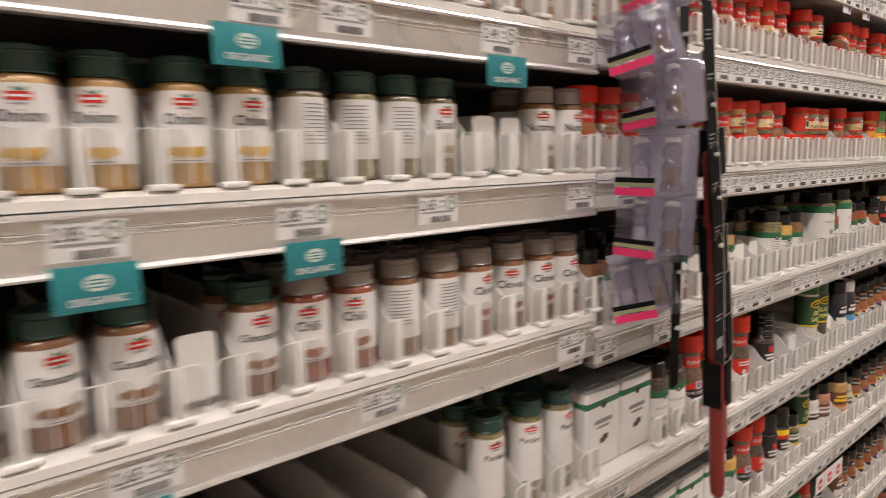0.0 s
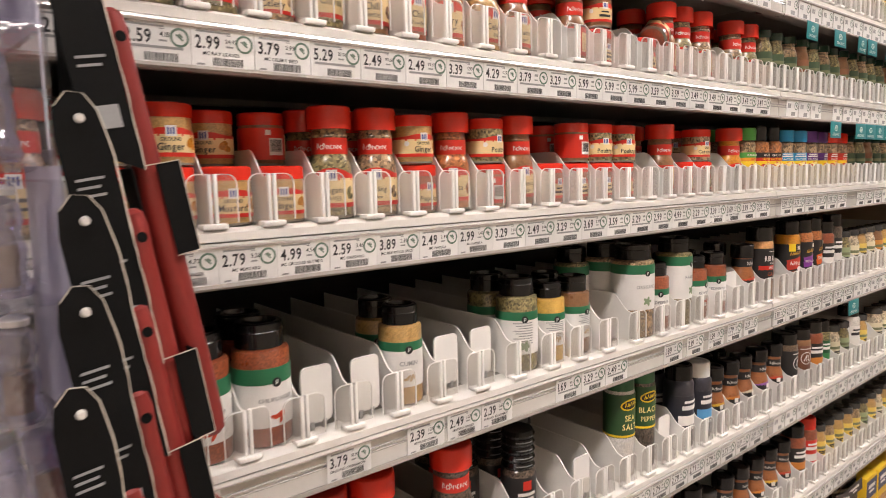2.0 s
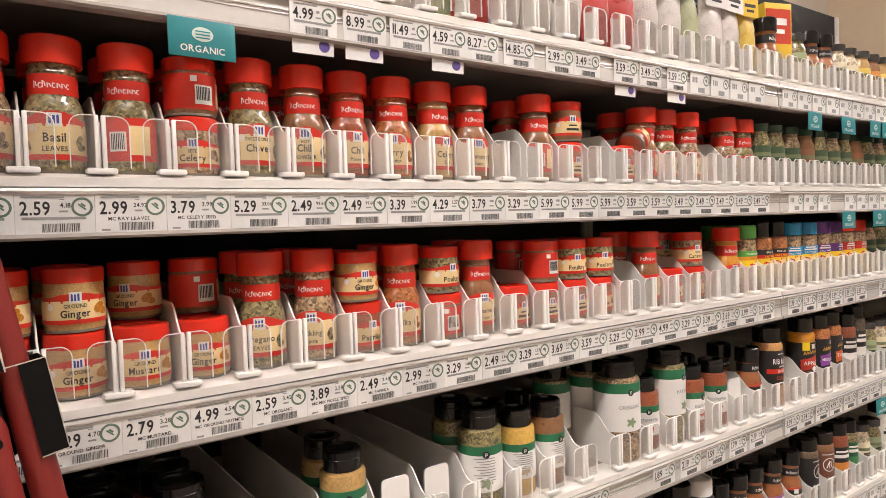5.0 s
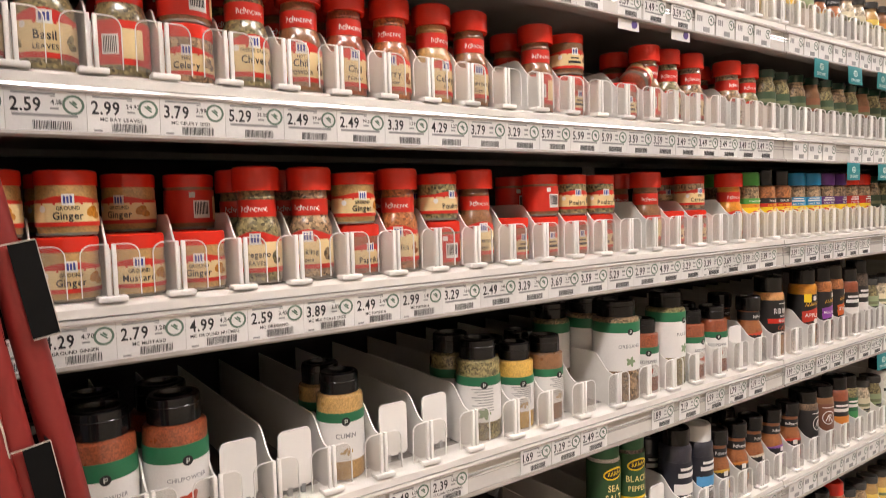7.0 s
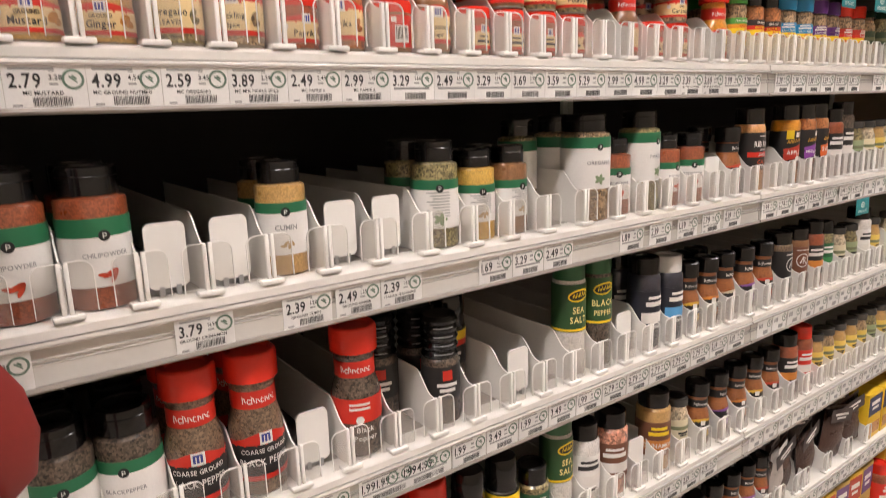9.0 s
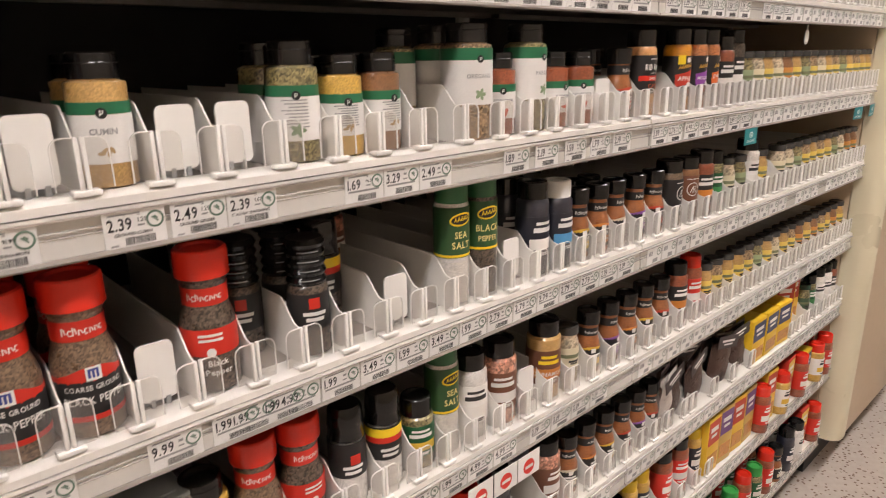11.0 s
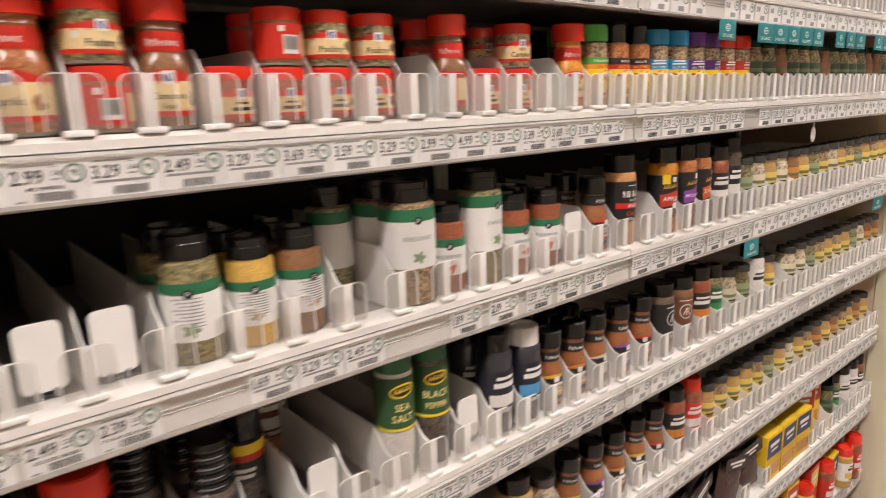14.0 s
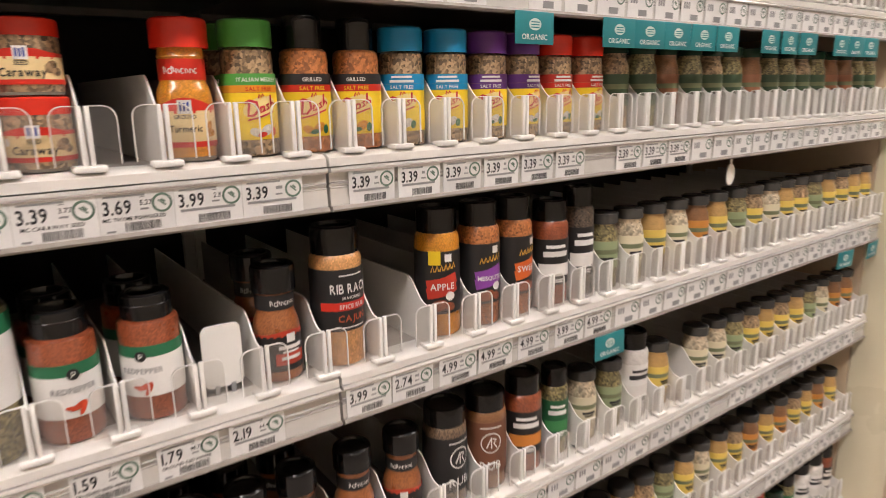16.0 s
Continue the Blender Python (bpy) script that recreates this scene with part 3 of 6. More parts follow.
def tall_red(spice_key, text, two="", back=False, above=""):
    """Narrow-necked glass bottle: red cap, red neck band, cream label under a red arch."""
    def build():
        side = "barcoded red label" if back else "cream and red label"
        root = thing("spice_bottle", f"clear {text.lower() or 'spice'} bottle with a red cap and {side}", "spice bottle", "red-capped spice bottles")
        r = 0.0213
        glass_part = part("glass", lathe([(0.018, 0), (0.0206, 0.0015), (r, 0.0035), (r, 0.0475), (0.0208, 0.0525), (0.0194, 0.0575), (0.0178, 0.0608), (0.0173, 0.0635), (0.0173, 0.079), (0.0181, 0.0805), (0.0172, 0.0825), (0.0168, 0.0875)], 24), stuff_in(spice_key), root)
        band = part("neck_band", wrap(0.0175, 0.0628, 0.0785), REDP, root, "red neck band")
        printed_name(band, 0.0181, 0.0675, 0.0056)
        part("cap", cap_mesh(0.0218, 0.0868, 0.109, 26, 0.08), CAPRED, root, "ribbed red screw cap")
        part("foot_ring", lathe([(0.0196, 0.0002), (0.0215, 0.001), (0.0217, 0.0028), (0.0214, 0.004)], 20), GLASS, glass_part, "thick glass foot")
        if back:
            label_part = part("label", wrap(r + 0.0002, 0.012, 0.0475, -115, 115), REDP, root)
            part("panel", patch(0.0125, 0.029, 0.0165, 0.024, r + 0.0008), CREAMP, label_part, "cream printed panel")
            part("barcode", joined(*[patch(-0.0105 + 0.0014 * k, 0.028, 0.0007, 0.013, r + 0.001) for k in range(8)]), INK, part("barcode_field", patch(-0.0055, 0.028, 0.0135, 0.016, r + 0.0008), WHITE, label_part))["kind"] = "stuff"
            return root
        label_part = part("label", wrap(r + 0.0002, 0.0145, 0.0395, -118, 118), CREAMP, root)
        part("label_top", arch(r + 0.0003, 0.0375, 0.0435, 0.006, -118, 118), REDP, label_part, "red printed arch")
        part("stripe", wrap(r + 0.0006, 0.0115, 0.0158, -118, 118, 0.0002), REDP, label_part, "red printed stripe")
        part("seal", leaf(-0.0165, 0.0365, 0.0055, 0.0055, 0, r + 0.0009), WHITE, label_part, "pale round seal")
        part("picture", joined(leaf(0.019, 0.027, 0.01, 0.006, 60, r + 0.0009), leaf(0.021, 0.022, 0.009, 0.006, 10, r + 0.001), leaf(-0.021, 0.023, 0.009, 0.005, 120, r + 0.001)), stuff_in(spice_key), label_part, "printed picture of the spice")
        logo_block(root, r + 0.0009, 0.0425, 0.0105)
        if text:
            size = min(0.0098, 0.058 / len(text))
            part("lettering", words(text, size, 0.0, 0.0255 if two else 0.0235, r=r + 0.001, squeeze=0.85), INK, label_part)
            if two:
                part("lettering", words(two, 0.0055, 0.0, 0.0182, r=r + 0.001, squeeze=0.9), INK, label_part)
            if above:
                part("lettering", words(above, 0.0042, 0.0, 0.0335, r=r + 0.001, squeeze=0.9), INK, label_part)
        else:
            part("lettering", joined(patch(0, 0.029, 0.02, 0.003, r + 0.0008), patch(0, 0.0225, 0.015, 0.0025, r + 0.0008)), INK, label_part)
        return root
    return build



def short_red(spice_key, text, two="", back=False):
    """Squat jar: red lid, glass showing the spice above and below a red and cream wrap label."""
    def build():
        root = thing("spice_jar", f"squat {text.lower() or 'spice'} jar with a red lid and {'red back label' if back else 'cream banner label'}", "spice jar", "squat red-lidded spice jars")
        r = 0.0222
        glass_part = part("glass", lathe(body_profile(r, 0.041, 0.0205), 24), stuff_in(spice_key), root)
        part("lid", cap_mesh(0.0226, 0.0398, 0.052, 28, 0.1), CAPRED, root, "ribbed red lid")
        part("foot_ring", lathe([(0.0205, 0.0002), (0.0223, 0.0008), (0.0225, 0.0022), (0.0222, 0.003)], 20), GLASS, glass_part, "thick glass foot")
        if back:
            label_part = part("label", wrap(r + 0.0002, 0.0065, 0.037, -170, 170), REDP, root)
            field = part("barcode_field", patch(0.003, 0.019, 0.0165, 0.0165, r + 0.0008), WHITE, label_part, "white barcode field")
            part("barcode", joined(*[patch(-0.0035 + 0.0015 * k, 0.02, 0.0008, 0.0115, r + 0.001) for k in range(9)]), INK, field)["kind"] = "stuff"
            part("badge", patch(-0.006, 0.0325, 0.0055, 0.005, r + 0.0008), WHITE, label_part)
            part("panel", patch(0.0245, 0.02, 0.015, 0.022, r + 0.0008), CREAMP, label_part, "cream printed panel")
            return root
        label_part = part("label", wrap(r + 0.0002, 0.0105, 0.026, -150, 150), CREAMP, root)
        part("label_top", arch(r + 0.0003, 0.0245, 0.0285, 0.0035, -150, 150), REDP, label_part, "red printed band")
        part("stripe", wrap(r + 0.0006, 0.0078, 0.0112, -150, 150, 0.0002), REDP, label_part, "red printed stripe")
        part("picture", joined(leaf(0.0185, 0.0195, 0.011, 0.0075, 30, r + 0.0009), leaf(0.0225, 0.0165, 0.009, 0.006, -10, r + 0.001)), stuff_in("gold" if spice_key == "tan" else spice_key), label_part, "printed picture of the spice")
        part("seal", leaf(-0.0195, 0.0215, 0.0055, 0.0055, 0, r + 0.0009), WHITE, label_part, "pale round seal")
        logo_block(root, r + 0.0009, 0.0285, 0.0088)
        if text:
            part("lettering", words(text, min(0.0082, 0.056 / len(text)), 0.0, 0.0132, r=r + 0.001, squeeze=0.9), INK, label_part)
            if two:
                part("lettering", words(two, 0.0042, 0.0, 0.0205, r=r + 0.001, squeeze=0.9), INK, label_part)
        else:
            part("lettering", joined(patch(0, 0.0155, 0.018, 0.003, r + 0.0008), patch(0, 0.0205, 0.012, 0.0018, r + 0.0008)), INK, label_part)
        return root
    return build



def green_band(spice_key, text, h, r, pic="red", style="mid"):
    """Store-brand bottle: black flip cap, green band over a white label, spice above and below."""
    cap0, b1, b0, l0 = {"big": (0.83, 0.79, 0.69, 0.31), "mid": (0.8, 0.645, 0.555, 0.19), "chili": (0.79, 0.65, 0.52, 0.17), "small": (0.8, 0.62, 0.53, 0.21)}[style]

    def build():
        root = thing("spice_bottle", f"{text.lower() or 'spice'} bottle with a black cap and green-banded white label", "spice bottle", "green-banded spice bottles")
        hb = h * cap0
        part("glass", lathe([(r * 0.86, 0), (r * 0.97, 0.0015), (r, 0.0035), (r, hb * 0.965), (r * 0.97, hb * 0.985), (r * 0.8, hb), (r * 0.78, hb + 0.002)], 24), stuff_in(spice_key), root)
        cap = part("cap", cap_mesh(r * 0.83, hb + 0.0008, h, 18, 0.2), CAPBLACK, root, "tall glossy black flip cap")
        part("cap_seam", lathe([(r * 0.832, h - 0.0088), (r * 0.845, h - 0.0083), (r * 0.832, h - 0.0078)], 20), CAPBLACK, cap)
        part("band", wrap(r + 0.0002, b0 * h, b1 * h), GREENP, root, "green band")
        label_part = part("label", wrap(r + 0.0002, l0 * h, b0 * h - 0.0002, -160, 160), WHITE, root)
        part("badge", moved(lathe([(0.0044, 0), (0.0044, 0.0006)], 16), pose(0, -r - 0.0002, b0 * h + 0.001, 90)), BLACKP, label_part, "round black badge")
        part("badge_mark", stroke([(-0.001, b0 * h - 0.001), (-0.001, b0 * h + 0.0032), (0.0013, b0 * h + 0.0027), (0.0012, b0 * h + 0.0008), (-0.0008, b0 * h + 0.0006)], 0.0009, r + 0.0013), WHITE, label_part)
        lh = (b0 - l0) * h
        q = r + 0.0009
        zc = l0 * h + lh * 0.24
        if pic == "red":
            art = [leaf(0.001, zc + 0.001, 0.013, 0.0042, 28, q), leaf(0.004, zc - 0.0015, 0.012, 0.0038, 62, q + 0.0002), leaf(-0.003, zc, 0.011, 0.0036, -8, q + 0.0003)]
        elif pic == "green":
            art = [leaf(0.004 * math.cos(k * 1.25), zc + 0.003 * math.sin(k * 1.25), 0.0085, 0.0045, 72 * k, q + 0.0001 * k) for k in range(5)]
        else:
            art = [leaf(-0.004 + 0.0028 * k, zc + (0.0015 if k % 2 else -0.001), 0.0062, 0.003, 40 * k, q + 0.0001 * k) for k in range(4)]
        part("picture", joined(*art), paper("picture_" + pic, {"red": (0.55, 0.06, 0.02), "green": (0.22, 0.3, 0.17), "tan": (0.45, 0.3, 0.14)}[pic]), label_part, "small printed picture")["kind"] = "stuff"
        if text:
            part("lettering", words(text, min(0.0068, 0.056 / len(text)), 0.0, l0 * h + lh * 0.6, r=r + 0.001, squeeze=1.0), GREYINK, label_part)
        else:
            part("lettering", joined(*[patch(0.002 * (k % 3 - 1), l0 * h + lh * (0.92 - 0.075 * k), 0.026 - 0.003 * (k % 3), 0.0009, r + 0.0008) for k in range(9)]), GREYINK, label_part)["kind"] = "stuff"
        return root
    return build



def gourmet(spice_key, cap, text, pic, h=0.101):
    """White-labelled bottle with a small red mark and a food picture across the label."""
    def build():
        root = thing("spice_bottle", f"{text.lower() or 'spice'} bottle, white label, {'dark green' if cap == 'green' else 'grey-brown'} cap", "spice bottle", "white-labelled gourmet bottles")
        r = 0.0222
        part("glass", lathe(body_profile(r, h - 0.02, r * 0.86), 24), stuff_in(spice_key), root)
        lid = part("cap", cap_mesh(r * 0.95, h - 0.0195, h, 26, 0.1), CAPGREEN if cap == "green" else CAPGREY, root, "ribbed dark green cap" if cap == "green" else "ribbed grey-brown cap")
        part("cap_bead", joined(*[lathe([(r * 0.95, z), (r * 0.985, z + 0.0009), (r * 0.95, z + 0.0018)], 24) for z in (h - 0.0195, h - 0.0062)]), CAPGREEN if cap == "green" else CAPGREY, lid)
        l0, l1 = 0.0195, h - 0.0265
        label_part = part("label", wrap(r + 0.0002, l0, l1, -140, 140), WHITE, root)
        if text:
            part("mark", patch(0.001, l1 - 0.0085, 0.0165, 0.0058, r + 0.0008), REDP, label_part, "red printed mark")
            part("mark_leaf", joined(leaf(0.004, l1 - 0.0042, 0.006, 0.0022, 35, r + 0.0009), leaf(0.0, l1 - 0.004, 0.005, 0.0018, 150, r + 0.0009)), GREENP, label_part)
            part("mark_print", joined(stroke([(-0.0055, l1 - 0.0085), (0.0075, l1 - 0.0085)], 0.0016, r + 0.0012)), WHITE, label_part)
            part("small_line", patch(0.001, l1 - 0.0135, 0.0095, 0.0014, r + 0.0008), GREYINK, label_part)
            zc = l0 + 0.0085
            part("picture", joined(*[leaf(-0.0125 + 0.0036 * k, zc + 0.0014 * math.sin(k * 2.1), 0.0085, 0.0062, 47 * k, r + 0.0008 + 0.00008 * k) for k in range(8)]), stuff_in(pic), label_part, "printed picture of the spice")["kind"] = "stuff"
            part("lettering", words(text, 0.0125 if len(text) < 7 else 0.0094, 0.001, l1 - 0.0255, r=r + 0.001, squeeze=0.95), INK, label_part)
            part("fine_print", patch(0.001, l0 + 0.0018, 0.022, 0.0009, r + 0.0008), GREYINK, label_part)
        else:
            part("lettering", joined(*[patch(0.001 * (k % 2), l1 - 0.006 - 0.0034 * k, 0.024 - 0.002 * (k % 3), 0.0011, r + 0.0008) for k in range(11)]), GREYINK, label_part)["kind"] = "stuff"
        return root
    return build



def dash(color_name, color, text=""):
    """Salt-free blend shaker: coloured cap, coloured band, red strip, yellow label with a script."""
    def build():
        root = thing("seasoning_shaker", f"seasoning shaker with a {color_name} cap and yellow label", "seasoning shaker", "yellow-labelled seasoning shakers")
        r = 0.0222
        black = color_name == "black"
        part("glass", lathe([(r * 0.86, 0), (r * 0.98, 0.0015), (r, 0.003), (r, 0.066), (r * 0.95, 0.07), (r * 0.97, 0.078), (r * 0.93, 0.086), (r * 0.8, 0.0885)], 24), stuff_in("mix" if not black else "rust"), root)
        part("cap", cap_mesh(r * (0.99 if not black else 0.76), 0.0885, 0.1105 if not black else 0.116, 30, 0.06), plastic(color_name + "_cap", color), root, color_name + " ribbed cap")
        band = part("band", wrap(r + 0.0002, 0.0585, 0.0675), paper(color_name + "_band", color), root, color_name + " printed band")
        part("lettering", words("ITALIAN MEDLEY" if color_name == "green" else "GRILLED" if black else "", 0.0045, 0, 0.0612, r=r + 0.001) if color_name in ("green", "black") else joined(patch(0, 0.0648, 0.02, 0.002, r + 0.0008), patch(0, 0.0608, 0.024, 0.0024, r + 0.0008)), WHITE, band)
        strip = part("strip", wrap(r + 0.0002, 0.0525, 0.0583), paper("orange_strip", (0.75, 0.3, 0.02)) if color_name == "green" else REDP if black or color_name == "red" else paper(color_name + "_band", color), root, "printed strip")
        part("lettering", words("SALT FREE", 0.0046, 0, 0.0538, r=r + 0.001), REDP if color_name == "green" else YELLOWP if black else WHITE, strip)
        label_part = part("label", wrap(r + 0.0002, 0.0145, 0.0523), YELLOWP, root)
        halo = part("script_patch", joined(leaf(0.0, 0.0405, 0.031, 0.0165, 16, r + 0.0007)), paper("pale_yellow", (0.88, 0.72, 0.3)), root, "pale script patch")
        q = r + 0.0013
        part("script", joined(
            stroke([(-0.0095, 0.0465), (-0.0112, 0.034), (-0.0065, 0.0342), (-0.0028, 0.0385), (-0.0038, 0.0445), (-0.0095, 0.0462), (-0.0135, 0.044)], 0.0021, q),
            stroke([(0.0022, 0.0412), (-0.0008, 0.0405), (-0.0008, 0.0365), (0.002, 0.0375), (0.0028, 0.0415), (0.003, 0.0375)], 0.0018, q),
            stroke([(0.0072, 0.0432), (0.0048, 0.0425), (0.0072, 0.0398), (0.0044, 0.0385)], 0.0017, q),
            stroke([(0.0095, 0.0505), (0.009, 0.0405), (0.0108, 0.0445), (0.0125, 0.0435), (0.0128, 0.0415)], 0.0018, q),
            stroke([(-0.012, 0.0302), (-0.002, 0.0325), (0.012, 0.0372)], 0.0014, q),
            stroke([(-0.002, 0.0478), (-0.0012, 0.051), (0.0004, 0.0487), (0.0016, 0.0513), (0.0026, 0.0492)], 0.0013, q)), paper("script_red", (0.55, 0.03, 0.05)), halo, "red script strokes")
        part("picture", joined(leaf(0.004, 0.022, 0.012, 0.008, 30, r + 0.0008), leaf(-0.006, 0.0205, 0.01, 0.007, 160, r + 0.0009)), stuff_in("salt" if not black else "gold"), label_part, "printed food picture")
        part("picture_leaf", joined(leaf(0.0105, 0.0205, 0.008, 0.0055, 80, r + 0.001), leaf(-0.0005, 0.0185, 0.008, 0.004, 10, r + 0.0011)), REDP if color_name == "green" else GREENP, label_part)
        return root
    return build


def amber_bottle(band, cap_h=0.024, h=0.112):
    """Narrow-necked seasoning bottle: black cap and neck band, amber shoulder, dark label with a coloured panel."""
    def build():
        cols = {"red": (0.5, 0.05, 0.02), "yellow": (0.7, 0.45, 0.05), "purple": (0.25, 0.09, 0.36), "orange": (0.6, 0.22, 0.04), "cream": (0.62, 0.55, 0.42)}
        root = thing("seasoning_bottle", f"amber seasoning bottle, black cap, dark label with {band} panel", "seasoning bottle", "amber black-capped seasoning bottles")
        r = 0.0215
        part("glass", lathe([(r * 0.85, 0), (r * 0.97, 0.0015), (r, 0.0035), (r, 0.046), (r * 0.98, 0.052), (r * 0.9, 0.059), (r * 0.81, 0.064), (r * 0.79, 0.068), (r * 0.79, h - cap_h)], 22), stuff_in("amberglow"), root)
        part("cap", cap_mesh(r * 0.93, h - cap_h, h, 22, 0.1), CAPBLACK, root, "black ribbed cap")
        neck = part("neck_band", wrap(r * 0.8, 0.068, 0.082), BLACKP, root, "black neck band")
        printed_name(neck, r * 0.83, 0.072, 0.0054)
        label_part = part("label", wrap(r + 0.0002, 0.011, 0.0445, -150, 150), BLACKP, root)
        part("label_top", arch(r + 0.0003, 0.0435, 0.046, 0.0035, -100, 100), paper("panel_" + band, cols[band]), label_part, band + " printed arch")
        part("colour_patch", patch(0.001, 0.0225, 0.03, 0.011, r + 0.0008), paper("panel_" + band, cols[band]), label_part, band + " printed panel")
        part("logo", patch(0.001, 0.0425, 0.0085, 0.008, r + 0.0012), WHITE, label_part)
        part("lettering", joined(patch(0.001, 0.0335, 0.024, 0.0035, r + 0.0009), patch(0.001, 0.0292, 0.017, 0.0018, r + 0.0009), patch(0.001, 0.0235, 0.02, 0.003, r + 0.0012)), WHITE, label_part, "white printed bars")
        return root
    return build


def grill_master(band, col, text, rub=True):
    """Tall seasoning bottle: black cap, orange spice, black label with a slanted coloured banner."""
    def build():
        root = thing("seasoning_bottle", f"{text.lower()} seasoning bottle with a black cap, black label and {band} banner", "seasoning bottle", "black-labelled grill seasonings")
        r, h = 0.0242, 0.139
        q = r + 0.0011
        part("glass", lathe(body_profile(r, h - 0.026, r * 0.86), 22), stuff_in("gold" if band == "red" else "rust"), root)
        part("cap", cap_mesh(r * 0.88, h - 0.0265, h, 20, 0.12), CAPBLACK, root, "glossy black cap")
        label_part = part("label", wrap(r + 0.0002, 0.026, 0.094, -160, 160), BLACKP, root)
        tone = paper("banner_" + band, col)
        part("banner", joined(*[stroke([(-0.017, 0.0525 + d), (0.0, 0.0555 + d), (0.018, 0.0605 + d)], 0.0115, q - 0.0003 + 0.00005 * k) for k, d in enumerate((-0.0045, 0.0045))]), tone, label_part, band + " slanted banner")
        part("lettering", words(text, min(0.0098, 0.055 / len(text)), 0.001, 0.053, r=q + 0.0006, squeeze=0.95), WHITE, label_part)
        part("gold_script", joined(*[stroke([(-0.012 + 0.0048 * k, 0.072 + 0.0006 * k), (-0.0098 + 0.0048 * k, 0.0785 + 0.0006 * k), (-0.0083 + 0.0048 * k, 0.0725 + 0.0006 * k)], 0.0016, q) for k in range(6)]), paper("gold_print", (0.7, 0.38, 0.06)), label_part, "gold printed strokes")["kind"] = "stuff"
        part("logo", patch(0.007, 0.087, 0.008, 0.008, q), WHITE, label_part, "small white printed square")
        part("picture", joined(leaf(-0.004, 0.0355, 0.02, 0.012, 15, q), leaf(0.009, 0.034, 0.012, 0.009, -20, q + 0.0001)), stuff_in("red"), label_part, "printed food picture")
        if rub:
            part("rub_mark", leaf(0.009, 0.0455, 0.011, 0.0095, 0, q + 0.0004), WHITE, label_part)
        if band == "red":
            part("sticker", patch(-0.008, 0.0875, 0.013, 0.015, q + 0.0004), YELLOWP, root, "yellow square sticker")
        return root
    return build


def rib_rub():
    """Rib seasoning bottle: orange spice with a broad black label."""
    def build():
        root = thing("seasoning_bottle", "rib rub bottle with a black cap and broad black label", "seasoning bottle", "black-labelled seasoning bottles")
        r, h = 0.0255, 0.136
        part("glass", lathe(body_profile(r, h - 0.026, r * 0.86), 24), stuff_in("peach"), root)
        part("cap", cap_mesh(r * 0.9, h - 0.0265, h, 22, 0.12), CAPBLACK, root, "glossy black cap")
        label_part = part("label", wrap(r + 0.0002, 0.036, 0.0965, -160, 160), BLACKP, root)
        part("lettering", words("RIB RACK", 0.0128, 0, 0.0735, r=r + 0.001, squeeze=0.72), WHITE, label_part)
        part("lettering", words("SEASONING", 0.0038, 0, 0.0675, r=r + 0.001), WHITE, label_part)
        part("strip", wrap(r + 0.0006, 0.0565, 0.0645, -70, 70, 0.0002), REDP, label_part, "red printed strip")
        part("lettering", words("SPICE RUB", 0.0058, 0, 0.0585, r=r + 0.0012), WHITE, label_part)
        part("lettering", words("CAJUN", 0.0092, 0, 0.0455, r=r + 0.001), paper("cajun_red", (0.5, 0.1, 0.04)), label_part)
        part("fine_print", joined(*[patch(0, z, 0.026, 0.0012, r + 0.0008) for z in (0.0395, 0.0905)]), WHITE, label_part)
        return root
    return build


def rub_shaker(spice_key, tone):
    """Clear rub shaker printed straight on the glass with a ring mark and RUB."""
    def build():
        root = thing("seasoning_bottle", f"{tone} dry rub shaker with a black cap and white print", "seasoning bottle", "dry rub shakers")
        r, h = 0.0258, 0.122
        q = r + 0.0008
        part("glass", lathe(body_profile(r, h - 0.022, r * 0.9), 22), stuff_in(spice_key), root)
        part("cap", cap_mesh(r * 0.93, h - 0.0225, h, 24, 0.08), CAPBLACK, root, "broad black cap")
        label_part = part("label", wrap(r + 0.0002, 0.02, 0.088, -150, 150), BLACKP if tone == "black" else paper("brown", (0.16, 0.06, 0.03)), root)
        part("ring_mark", stroke([(0.0125 * math.cos(2 * math.pi * k / 18), 0.062 + 0.0125 * math.sin(2 * math.pi * k / 18)) for k in range(19)], 0.0016, q), WHITE, label_part, "white printed ring")
        part("ring_letter", joined(stroke([(-0.006, 0.056), (0.0, 0.069), (0.0, 0.055)], 0.0017, q), stroke([(0.001, 0.0675), (0.006, 0.0665), (0.003, 0.0615), (0.007, 0.0555)], 0.0017, q)), WHITE, label_part)
        part("lettering", words("RUB", 0.0145, 0, 0.0275, r=q + 0.0002), WHITE, label_part)
        part("fine_print", patch(0, 0.0815, 0.028, 0.0014, q), WHITE, label_part)
        return root
    return build


